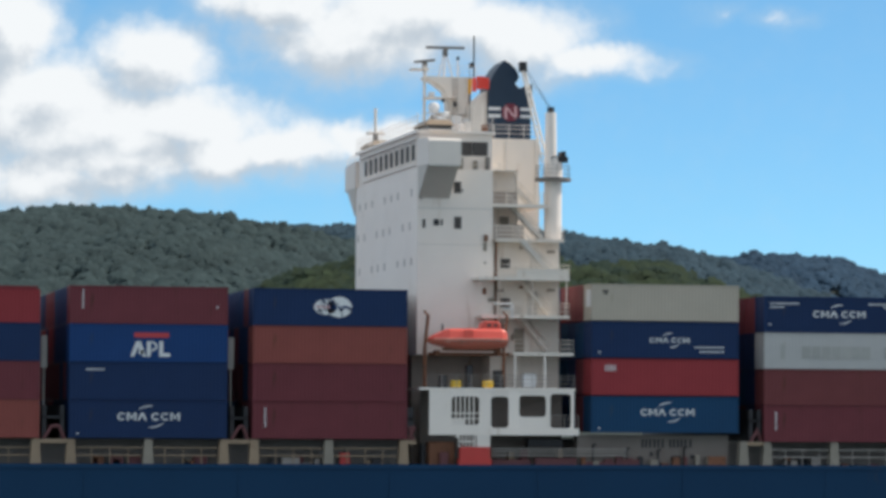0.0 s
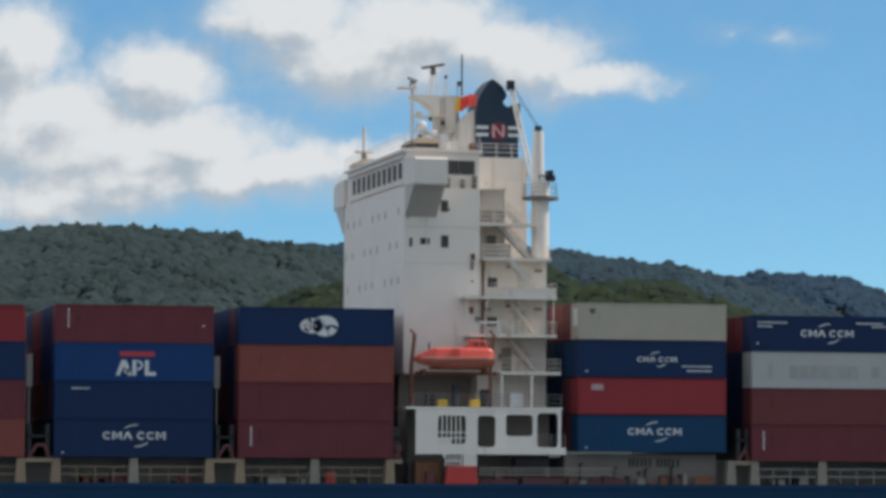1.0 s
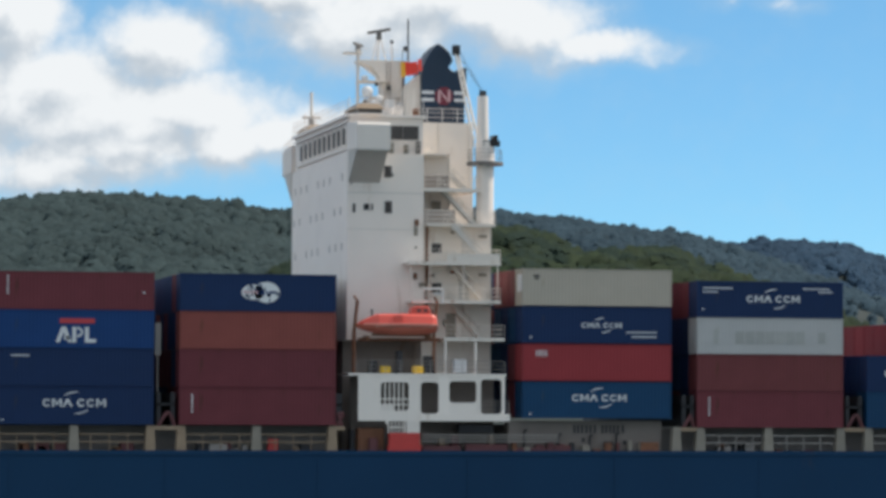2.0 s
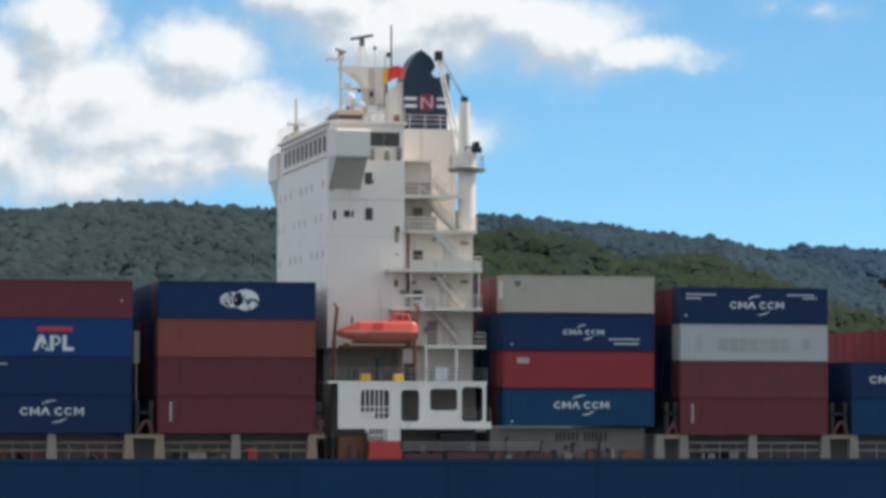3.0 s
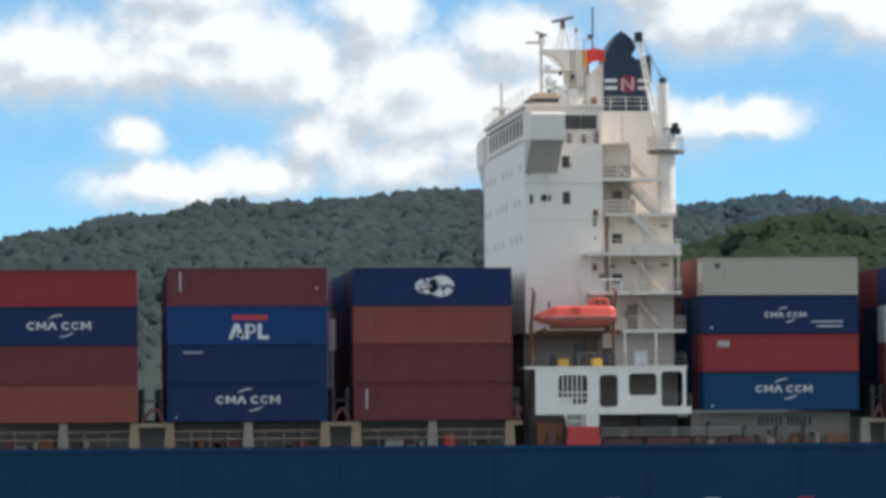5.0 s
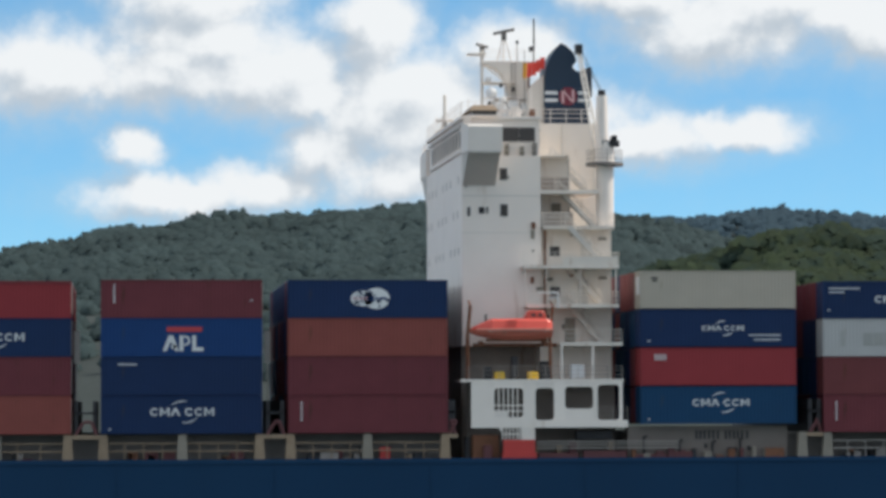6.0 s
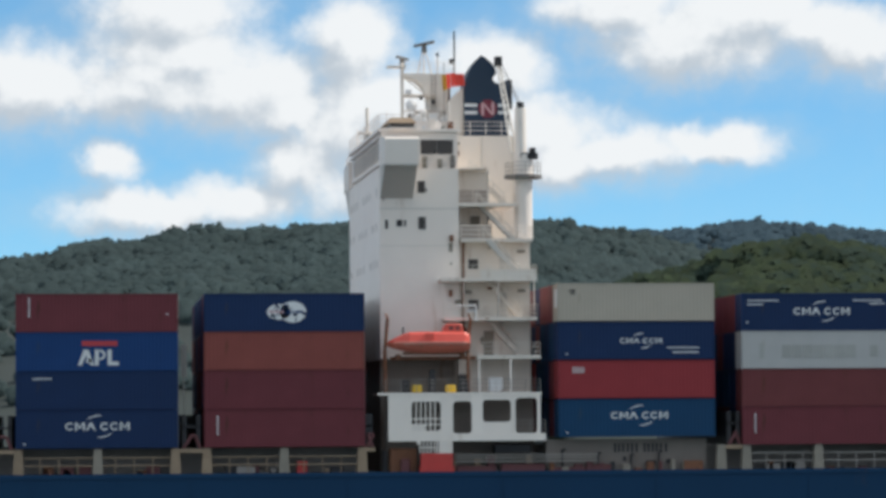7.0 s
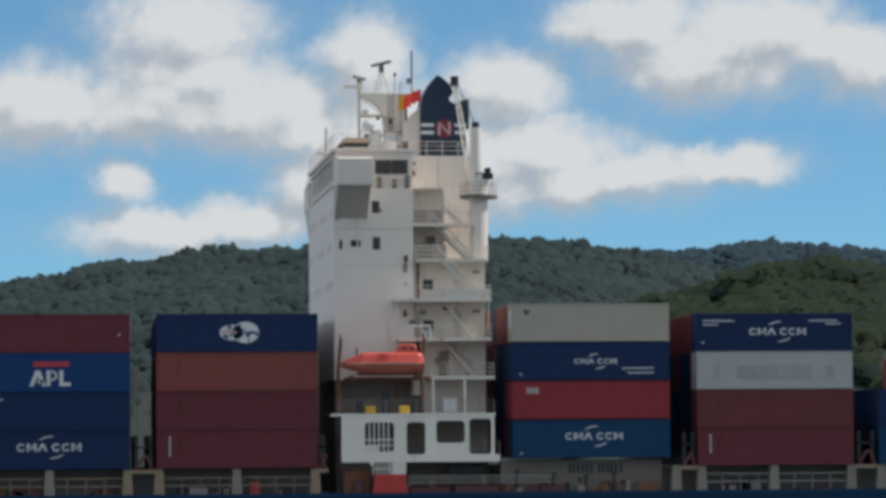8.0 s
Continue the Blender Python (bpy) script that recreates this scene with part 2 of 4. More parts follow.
# Distance haze is put into the far, mid and blue leaf colours.
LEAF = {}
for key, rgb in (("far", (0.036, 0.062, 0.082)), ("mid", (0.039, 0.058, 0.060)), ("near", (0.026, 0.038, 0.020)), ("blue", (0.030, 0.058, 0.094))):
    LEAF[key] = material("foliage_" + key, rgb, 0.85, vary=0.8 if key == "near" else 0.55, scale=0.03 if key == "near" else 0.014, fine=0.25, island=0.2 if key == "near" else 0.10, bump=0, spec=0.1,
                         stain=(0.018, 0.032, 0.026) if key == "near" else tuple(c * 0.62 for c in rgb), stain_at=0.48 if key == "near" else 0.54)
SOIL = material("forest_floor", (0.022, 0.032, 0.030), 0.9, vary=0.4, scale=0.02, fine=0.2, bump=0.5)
SEA = material("green_grey_water", (0.020, 0.050, 0.050), 0.22, vary=0.2, scale=0.03, fine=0.35, bump=0.25)

# ---- making meshes ----
def box(bm, x0, x1, y0, y1, z0, z1):
    v = [bm.verts.new((x, y, z)) for x in (x0, x1) for y in (y0, y1) for z in (z0, z1)]
    for f in ((0, 1, 3, 2), (4, 6, 7, 5), (0, 4, 5, 1), (2, 3, 7, 6), (0, 2, 6, 4), (1, 5, 7, 3)):
        bm.faces.new([v[i] for i in f])


def bar(bm, a, b, r=0.04, n=6, r2=None):
    """A round bar from a to b, its ends closed."""
    a, b = Vector(a), Vector(b)
    q = (b - a).to_track_quat("Z", "Y")
    rings = []
    for p, rr in ((a, r), (b, r if r2 is None else r2)):
        rings.append([bm.verts.new(p + q @ Vector((rr * math.cos(2 * math.pi * i / n), rr * math.sin(2 * math.pi * i / n), 0))) for i in range(n)])
    for i in range(n):
        bm.faces.new((rings[0][i], rings[0][(i + 1) % n], rings[1][(i + 1) % n], rings[1][i]))
    bm.faces.new(rings[0][::-1])
    bm.faces.new(rings[1])


def prism(bm, outline, lo, hi, axis="y"):
    """An outline of (a, b) pushed from lo to hi along an axis: y takes (x, z), x takes (y, z), z takes (x, y)."""
    place = {"y": lambda a, b, c: (a, c, b), "x": lambda a, b, c: (c, a, b), "z": lambda a, b, c: (a, b, c)}[axis]
    ends = [[bm.verts.new(place(a, b, c)) for a, b in outline] for c in (lo, hi)]
    n = len(outline)
    for i in range(n):
        bm.faces.new((ends[0][i], ends[0][(i + 1) % n], ends[1][(i + 1) % n], ends[1][i]))
    bm.faces.new(ends[0][::-1])
    bm.faces.new(ends[1])


def loft(bm, rings):
    loops = [[bm.verts.new(p) for p in ring] for ring in rings]
    n = len(loops[0])
    for a, b in zip(loops, loops[1:]):
        for i in range(n):
            bm.faces.new((a[i], a[(i + 1) % n], b[(i + 1) % n], b[i]))
    bm.faces.new(loops[0][::-1])
    bm.faces.new(loops[-1])


def soft_edges(bm, width=0.03):
    bmesh.ops.recalc_face_normals(bm, faces=bm.faces)
    bmesh.ops.bevel(bm, geom=bm.edges[:], offset=width, segments=1, affect="EDGES")
    return bm


def data_of(name, bm, mat, smooth=False):
    bmesh.ops.recalc_face_normals(bm, faces=bm.faces)
    me = bpy.data.meshes.new(name)
    bm.to_mesh(me)
    bm.free()
    me.materials.append(mat)
    if smooth:
        me.shade_smooth()
    return me


def part(name, bm, mat, parent, label="", smooth=False):
    ob = new(name, data_of(name, bm, mat, smooth) if isinstance(bm, bmesh.types.BMesh) else bm)
    ob.parent = parent
    return tagged(ob, label)


def boxes(*rows):
    bm = bmesh.new()
    for row in rows:
        box(bm, *row)
    return bm


def bars(*rows, r=0.04, n=6):
    bm = bmesh.new()
    for a, b in rows:
        bar(bm, a, b, r, n)
    return bm


def railing(points, high=1.05, gap=1.3, r=0.024):
    """Posts and three rails along a line of points on a deck."""
    bm = bmesh.new()
    for a, b in zip(points, points[1:]):
        a, b = Vector(a), Vector(b)
        n = max(1, round((b - a).length / gap))
        for i in range(n + 1):
            p = a.lerp(b, i / n)
            bar(bm, p, p + Vector((0, 0, high)), r, 5)
        for h in (0.35, 0.7, 1.0):
            up = Vector((0, 0, high * h))
            bar(bm, a + up, b + up, r * 0.8, 5)
    return bm

# ---- water and hills ----
def water():
    bm = bmesh.new()
    for x0, x1 in ((-4000, -600), (-600, 800), (800, 4000)):
        for y0, y1 in ((-3000, -300), (-300, 900), (900, 4900)):
            bm.faces.new([bm.verts.new(p) for p in ((x0, y0, 0), (x1, y0, 0), (x1, y1, 0), (x0, y1, 0))])
    bmesh.ops.remove_doubles(bm, verts=bm.verts, dist=0.01)
    tagged(new("water", data_of("water", bm, SEA)), "calm grey-green sea water reaching the far shore", "water", kind="structure")


def crest(profile, az):
    for (a0, e0), (a1, e1) in zip(profile, profile[1:]):
        if a0 <= az <= a1:
            return e0 + (e1 - e0) * (az - a0) / (a1 - a0)
    return 0.0


def hill(name, label, profile, dist, deep, tree_high, crown, count, leaf, seed, low=1.7, sprays=26):
    """A wooded hill seen along its ridge: ground rising from the shore to the ridge and falling behind it, with a crown for each tree."""
    rng = np.random.default_rng(seed)
    a0, a1 = profile[0][0], profile[-1][0]

    def ground(az, r):
        top = max(0.0, math.tan(radians(crest(profile, az))) * dist + EYE[2] - tree_high * 0.5)
        u = (r - (dist - deep)) / deep
        shape = max(0.0, u) ** 0.75 if u <= 1 else max(0.0, 1 - (u - 1) * 1.2)
        x, y = r * math.sin(radians(az)), r * math.cos(radians(az))
        rough = noise.fractal(Vector((x / 160, y / 160, seed)), 1.0, 2.0, 4)
        return x, y, top * shape * (1 + 0.16 * rough * (1 if u < 0.9 else max(0.0, (1 - abs(u - 1) * 8)) * 0.3)) - 1.0

    cols, lines = 90, 26
    verts, faces = [], []
    for j in range(lines + 1):
        for i in range(cols + 1):
            verts.append(ground(a0 + (a1 - a0) * i / cols, dist - deep + deep * 1.7 * j / lines))
    for j in range(lines):
        for i in range(cols):
            k = j * (cols + 1) + i
            faces.append((k, k + 1, k + cols + 2, k + cols + 1))
    me = bpy.data.meshes.new(name)
    me.from_pydata(verts, [], faces)
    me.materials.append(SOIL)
    me.shade_smooth()
    tagged(new(name, me), label, "hill", kind="structure")

    # a crown is a rough dark core with sprays of leaves standing out all round it
    seed_bm = bmesh.new()
    bmesh.ops.create_icosphere(seed_bm, subdivisions=2, radius=1)
    ball = np.array([v.co[:] for v in seed_bm.verts])
    tri = np.array([[v.index for v in f.verts] for f in seed_bm.faces])
    seed_bm.free()
    corner = np.array([(-1, -0.6), (0.3, -1), (1, 0.5), (-0.4, 1)])
    leaf_tri = np.array([(0, 1, 2), (0, 2, 3)])
    shapes = []
    for k in range(24):
        core = ball * np.array([0.92 + 0.30 * noise.noise(Vector(p * 2.2) + Vector((k * 7.3, seed, 0))) for p in ball])[:, None]
        points, soft, faces_k, n = [core], [ball], [tri], len(ball)
        lobes = rng.normal(size=(5, 3))
        lobes /= np.linalg.norm(lobes, axis=1)[:, None]
        for q in range(sprays):
            out = rng.normal(size=3)
            out[2] = abs(out[2]) * 1.1 - 0.35
            out /= np.linalg.norm(out)
            far = 0.90 + 0.16 * max(0.0, float(np.max(lobes @ out))) ** 3 + 0.05 * rng.normal()
            face = out * 0.55 + (0.0, -0.65, 0.35) + rng.normal(size=3) * 0.16      # leaves turn to the open side and the light
            face /= np.linalg.norm(face)
            a = np.cross(rng.normal(size=3), face)
            a /= np.linalg.norm(a)
            b = np.cross(face, a)
            w = (0.17 + 0.22 * rng.random()) * corner
            points.append(out * far + w[:, :1] * a + w[:, 1:] * b * 0.8)
            soft.append(np.repeat(out[None], 4, 0))
            faces_k.append(leaf_tri + n)
            n += 4
        shapes.append((np.concatenate(points), np.concatenate(soft), np.concatenate(faces_k)))
    allv, alln, allf, n = [], [], [], 0
    made = 0
    while made < count:
        az = a0 + (a1 - a0) * rng.random()
        u = 1.06 - rng.random() ** 1.3 * 0.95
        r = dist - deep + deep * u
        x, y, z = ground(az, r)
        if math.degrees(math.atan2(z - EYE[2], r)) < low and rng.random() < 0.9:
            made += 0.2
            continue
        size = crown * (0.62 + 0.75 * rng.random() ** 2.2)
        q, out, f = shapes[rng.integers(24)]
        allv.append(q * (size, size, size * (0.75 + 0.4 * rng.random())) + (x, y, z + tree_high * 0.5 - size * 0.55 + rng.normal() * tree_high * 0.06))
        alln.append(out * 0.42 + (0.0, -0.30, 0.75))
        allf.append(f + n)
        n += len(q)
        made += 1
    v, f = np.concatenate(allv), np.concatenate(allf)
    me = bpy.data.meshes.new(name + "_trees")
    me.from_pydata(v.tolist(), [], f.tolist())
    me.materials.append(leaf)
    # leaves face the light from all over the crown, so its shading is soft
    soft = np.concatenate(alln)
    soft /= np.linalg.norm(soft, axis=1)[:, None]
    me.shade_smooth()
    me.normals_split_custom_set_from_vertices(soft.tolist())
    tagged(new(name + "_trees", me), "dense " + label.split(" on ")[0] + " canopy of many tree crowns", "trees", kind="stuff")


water()
RIDGE_LEFT = [(-5, 2.1), (-3, 2.4), (-1.84, 2.62), (-0.9, 2.82), (-0.35, 2.99), (0.85, 3.16), (1.95, 3.33), (2.8, 3.26), (3.3, 3.28), (3.75, 3.40), (4.8, 3.54),
              (5.65, 3.66), (6.9, 3.64), (7.8, 3.57), (8.6, 3.38), (9.2, 3.23), (10.2, 3.0), (11.5, 2.7), (13, 2.2)]
RIDGE_MID = [(6.5, 2.9), (8, 3.2), (9.0, 3.42), (10.4, 3.39), (11.0, 3.46), (11.6, 3.54), (12.4, 3.48), (13.3, 3.36), (14.6, 3.21), (15.7, 3.07), (16.6, 2.89), (17.3, 2.76),
             (18.5, 2.3), (20, 1.8)]
RIDGE_RIGHT = [(15.5, 2.3), (16.6, 2.6), (17.2, 2.80), (17.9, 2.91), (18.6, 2.83), (19.3, 2.74), (19.8, 2.56), (20.2, 2.40), (21.5, 2.1), (24, 1.6)]
KNOLL = [(8.2, 1.6), (9.1, 2.2), (9.6, 2.5), (10.1, 2.63), (10.7, 2.68), (11.2, 2.9), (11.8, 3.12), (12.5, 3.19), (13.2, 3.14), (13.8, 3.02), (14.3, 2.75), (14.7, 2.52), (15.1, 2.66),
         (15.5, 2.72), (16.1, 2.7), (16.6, 2.45), (17.2, 2.2), (18.2, 1.85), (19.5, 1.4)]
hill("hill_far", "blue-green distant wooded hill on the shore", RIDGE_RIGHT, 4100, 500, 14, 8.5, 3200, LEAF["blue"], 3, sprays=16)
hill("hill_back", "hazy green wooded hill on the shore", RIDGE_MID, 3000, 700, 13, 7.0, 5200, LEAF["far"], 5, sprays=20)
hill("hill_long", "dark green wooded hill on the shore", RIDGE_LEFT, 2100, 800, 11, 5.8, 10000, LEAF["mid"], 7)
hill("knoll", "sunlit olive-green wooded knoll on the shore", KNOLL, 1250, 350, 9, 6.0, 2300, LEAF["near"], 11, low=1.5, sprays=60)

# ---- the ship; x runs aft, y across from the near side, z up from the water ----
ship = tagged(new("container_ship"), "blue-hulled container ship with a tall white superstructure, under way", "ship")
MOVING = [(ship, (0, 0, 0))]
BEAM, DECK = 32.2, 9.5


def hull():
    bm = bmesh.new()
    rings = []
    for x, half, keel in ((-112, 0.6, 3.0), (-100, 6, 0.5), (-80, 12.5, -2), (-55, 15.8, -3), (-30, 16.1, -3), (95, 16.1, -3), (118, 15.8, -3), (130, 15.2, 0), (134, 14.5, 4)):
        up = DECK + (max(0, -55 - x) * 0.07)
        rings.append([(x, 16.1 - half, up), (x, 16.1 + half, up), (x, 16.1 + half * 0.98, 2.5), (x, 16.1 + half * 0.9, keel), (x, 16.1 - half * 0.9, keel), (x, 16.1 - half * 0.98, 2.5)])
    loft(bm, rings)
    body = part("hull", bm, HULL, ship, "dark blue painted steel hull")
    part("sheer_strake", boxes((-50, 118, -0.10, 0.12, DECK - 0.12, DECK + 0.22)), HULL, body)
    for x in (58.6, 66.4, 73.8, 83.9):
        b = boxes((x, x + 1.2, -0.03, 0.05, 5.35, 5.5))
        part("draught_mark", b, MARK if x != 73.8 else MARKRED, body)
    for x in range(-46, 118, 12):
        part("plate_seam", boxes((x, x + 0.04, -0.006, 0.02, 2.6, DECK - 0.13)), HULL, body)
    part("deck", boxes((-50, 118, 0.3, BEAM - 0.3, DECK - 0.02, DECK + 0.06)), GREY, ship, "worn grey steel weather deck")


def deck_edge():
    """Coaming, lashing posts and clutter between the bulwark and the boxes."""
    for x0, x1 in ((8.8, 51.6), (66.2, 110)):
        part("hatch_coaming", boxes((x0, x1, 2.9, BEAM - 2.9, DECK, 11.35), (x0, x1, 2.5, BEAM - 2.5, 11.35, 11.62)), GREY, ship, "grey hatch coaming stained with rust")
    for x in (9.8, 16.9, 22.3, 25.0, 31.0, 36.9, 39.3, 45.2, 51.2, 79.2, 81.2, 86.9, 93.0, 95.4, 101, 107):
        post = bmesh.new()
        prism(post, [(x - 0.42, DECK), (x + 0.42, DECK), (x + 0.3, 11.63), (x - 0.3, 11.63)], 0.15, 0.9)
        part("stacking_post", post, POST if x in (16.9, 31.0, 45.2, 86.9, 101) or x > 60 else TAN, ship)
    for x0, x1 in ((22.6, 24.7), (37.2, 39.0), (51.2, 52.2), (79.5, 80.9), (93.3, 95.1)):
        part("portal_beam", boxes((x0, x1, 0.2, 0.8, 11.3, 11.6)), TAN, ship)
        part("lashing_bridge", boxes((x0 + 0.2, x0 + 0.5, 0.4, BEAM - 0.4, 11.6, 14.2), (x1 - 0.5, x1 - 0.2, 0.4, BEAM - 0.4, 11.6, 14.2), (x0 + 0.2, x1 - 0.2, 0.4, BEAM - 0.4, 13.2, 13.35)), DARK, ship, "dark steel lashing bridge")
        if x0 < 40:
            part("reefer_panel", boxes((x0 + 0.32, x0 + 0.42, 1.4, 1.5, 14.2, 17.1), (x0 + 0.15, x0 + 0.6, 1.38, 1.52, 17.1, 19.6)), PALE, ship, "pale panel on a thin post")
        part("lashing_eye", bars(((x0 + 0.3, 0.3, 11.6), (x0 + 0.9, 0.3, 12.6)), ((x0 + 0.9, 0.3, 12.6), (x1 - 0.6, 0.3, 12.6)), ((x1 - 0.6, 0.3, 12.6), (x1 - 0.2, 0.3, 11.6)), r=0.14), MAROON, ship)
    for x0, x1 in ((8, 22), (25.2, 36.6), (39.6, 51), (81.4, 92.8), (95.6, 110)):
        bm = bars(((x0, 0.5, 10.95), (x1, 0.5, 10.95)), ((x0, 0.5, 10.35), (x1, 0.5, 10.35)), r=0.06)
        for i in range(9):
            x = x0 + (x1 - x0) * i / 8
            bar(bm, (x, 0.5, DECK), (x, 0.5, 11.0), 0.04)
        part("side_rail", bm, TAN if x0 < 60 else PALE, ship)
    rng = random.Random(4)
    for x0, x1 in ((26, 36), (40, 50), (12, 21), (82, 92)):
        for i in range(9):
            x, w, h = rng.uniform(x0, x1), rng.uniform(0.3, 1.1), rng.uniform(0.3, 1.0)
            part("deck_fitting", soft_edges(boxes((x, x + w, 1.1, 1.9, DECK + 0.05, DECK + h))), rng.choice((GREY, PALE, MAROON, DARK, RUSTY, TAN)), ship)
    part("fire_locker", soft_edges(boxes((46.2, 47.0, 0.8, 1.3, DECK + 0.05, 10.6))), RED, ship, "red fire hose locker")
    part("deck_locker", soft_edges(boxes((41.6, 43.0, 0.8, 1.4, DECK + 0.05, 10.2))), PALE, ship)


def pane(x, z, w, h, y, parent, name="window"):
    """A window in a wall that faces the near side."""
    f = part(name, boxes((x - w / 2 - 0.08, x - w / 2, y - 0.06, y + 0.1, z - h / 2 - 0.08, z + h / 2 + 0.08), (x + w / 2, x + w / 2 + 0.08, y - 0.06, y + 0.1, z - h / 2 - 0.08, z + h / 2 + 0.08),
                         (x - w / 2, x + w / 2, y - 0.06, y + 0.1, z + h / 2, z + h / 2 + 0.08), (x - w / 2, x + w / 2, y - 0.06, y + 0.1, z - h / 2 - 0.08, z - h / 2),
                         (x - w / 2, x + w / 2, y - 0.012, y + 0.05, z - h / 2, z + h / 2)), GLASS, parent)
    return f


def stair(parent, x0, z0, x1, z1, y, deep=0.46, wide=0.8):
    """A ship's stair from (x0, z0) down to (x1, z1), with treads and rails."""
    bm = bmesh.new()
    for yy in (y, y + wide):
        prism(bm, [(x0, z0), (x0 + deep, z0), (x1 + deep, z1), (x1, z1)], yy - 0.03, yy + 0.03)
        bar(bm, (x0, yy, z0 + 0.95), (x1, yy, z1 + 0.95), 0.035, 5)
        for i in range(4):
            u = i / 3
            bar(bm, (x0 + (x1 - x0) * u, yy, z0 + (z1 - z0) * u), (x0 + (x1 - x0) * u, yy, z0 + (z1 - z0) * u + 0.95), 0.03, 5)
    n = 11
    for i in range(1, n):
        x, z = x0 + (x1 - x0) * i / n, z0 + (z1 - z0) * i / n
        box(bm, x, x + 0.34, y, y + wide, z, z + 0.04)
    # upper stairs take the darker grey as painted shade
    part("stair", bm, UNDER if deep > 0.3 else CREAM, parent, "steep ship's stair with handrails")


def superstructure():
    body = boxes((52.8, 59.2, 4.0, 28.2, 18.45, 33.4))
    house = part("superstructure", body, WHITE, ship, "white painted steel deckhouse, streaked with dirt")
    # the shade below the boats is put into this wall's grey
    part("lower_house", boxes((53.3, 59.2, 7.2, 28.2, DECK, 18.45)), RECESS_SHADE, house, "recess wall below the boats, its shade put into the grey")
    part("after_house", boxes((59.2, 64.9, 4.6, 27.6, DECK, 27.8)), CREAM, house)
    part("engine_casing", boxes((59.2, 65.05, 11.5, 21.6, 27.8, 36.65), (59.2, 61.9, 7.0, 11.5, 27.8, 33.6)), CREAM, house, "cream painted engine casing")
    # wheelhouse and its wings
    part("wheelhouse", boxes((53.0, 59.2, 4.4, 27.8, 33.4, 36.3), (52.7, 59.4, 4.1, 28.1, 36.3, 36.55)), WHITE, house)
    for i in range(10):
        y = 5.6 + i * 2.05
        part("bridge_window", boxes((52.93, 53.05, y, y + 1.25, 34.25, 35.5)), SHADEGLASS, house)
        part("window_visor", boxes((52.84, 53.02, y - 0.45, y - 0.3, 34.0, 35.9)), WHITE, house)
    part("visor_sill", boxes((52.8, 53.02, 5.0, 26.4, 33.75, 33.95), (52.76, 53.02, 4.6, 27.2, 35.85, 36.0)), WHITE, house)
    for x in (56.9, 58.2):
        pane(x, 35.1, 1.1, 1.0, 4.4, house, "bridge_window")
    for side in (0, 1):
        flip = (lambda y: y) if side == 0 else (lambda y: 33.3 - y * 1.06)
        bm = bmesh.new()
        prism(bm, [(flip(4.05), 31.0), (flip(0.9), 33.35), (flip(0.2), 33.35), (flip(0.2), 33.5), (flip(4.05), 33.5)], 52.85, 55.6, "x")
        # this face looks down; its shade is put into the grey
        part("wing_bracket", bm, UNDER, house, "sloping underside of the bridge wing, shade put into its grey")
        bm = bmesh.new()
        prism(bm, [(flip(0.2), 33.5), (flip(0.2), 35.4), (flip(0.35), 35.55), (flip(1.9), 35.7), (flip(4.4), 35.85), (flip(4.4), 33.5)], 52.8, 55.65, "x")
        part("bridge_wing", bm, WHITE, house)
        lo, hi = sorted((flip(3.6), flip(8.5)))
        bm = bmesh.new()
        loft(bm, [[(53.5, lo, 36.95), (55.9, lo, 36.95), (55.9, hi, 36.95), (53.5, hi, 36.95)], [(53.9, lo + 0.4, 37.4), (55.5, lo + 0.4, 37.4), (55.5, hi - 0.4, 37.4), (53.9, hi - 0.4, 37.4)]])
        part("lookout_roof", bm, TAN, house, "tan roof of the wing lookout")
        part("lookout_glass", boxes((53.8, 55.7, lo + 0.15, hi - 0.15, 36.6, 36.95)), GLASS, house)
        part("lookout_base", boxes((53.75, 55.75, lo + 0.1, hi - 0.1, 36.5, 36.6)), WHITE, house)
        part("wing_rail", railing([(52.95, flip(0.4), 35.55), (52.95, flip(1.9), 35.7), (52.95, flip(4.4), 35.85)], 0.7), WHITE, house)
        part("wing_rail", railing([(55.85, flip(4.0), 33.5), (59.1, flip(4.0), 33.5)], 1.0), WHITE, house)
    for x, y, w, h in ((57.0, 4.5, 0.5, 0.8), (58.5, 4.6, 0.4, 0.6), (55.2, 10.0, 0.7, 0.7), (57.4, 8.0, 0.9, 0.9), (56.0, 12.0, 0.5, 1.2)):
        part("roof_locker", soft_edges(boxes((x, x + w, y, y + 0.6, 36.55, 36.55 + h))), WHITE if w > 0.45 else RUSTY, house)
    for x, y, h in ((54.2, 9.5, 1.9), (56.4, 5.0, 1.6), (58.8, 6.0, 2.4), (53.4, 20.0, 1.5), (53.3, 24.0, 1.8)):
        part("roof_aerial", bars(((x, y, 36.5), (x, y, 36.5 + h)), r=0.035, n=5), WHITE, house)
    for x, h in ((56.4, 0.9), (57.6, 0.7), (58.6, 1.0)):
        part("deck_box", soft_edges(boxes((x, x + 0.35, 4.05, 4.35, 33.45, 33.45 + h))), POST if h < 0.95 else GREY, house)
    part("roof_rail", railing([(52.8, 27.9, 36.55), (52.8, 4.2, 36.55), (59.2, 4.2, 36.55)], 1.1), WHITE, house)
    # small square windows in the front, five storeys
    for k, z in enumerate((31.6, 28.9, 26.0, 23.0)):
        for i in range(9):
            if (i * 5 + k * 3) % 4 == 1:
                continue
            y = 6.0 + i * 2.55 + (0.6 if k % 2 else 0)
            part("cabin_window", boxes((52.775, 52.85, y, y + 0.28, z - 0.3, z + 0.3)), PALE, house)
    # side windows, vents and marks
    pane(56.25, 31.95, 0.42, 0.75, 4.0, house)
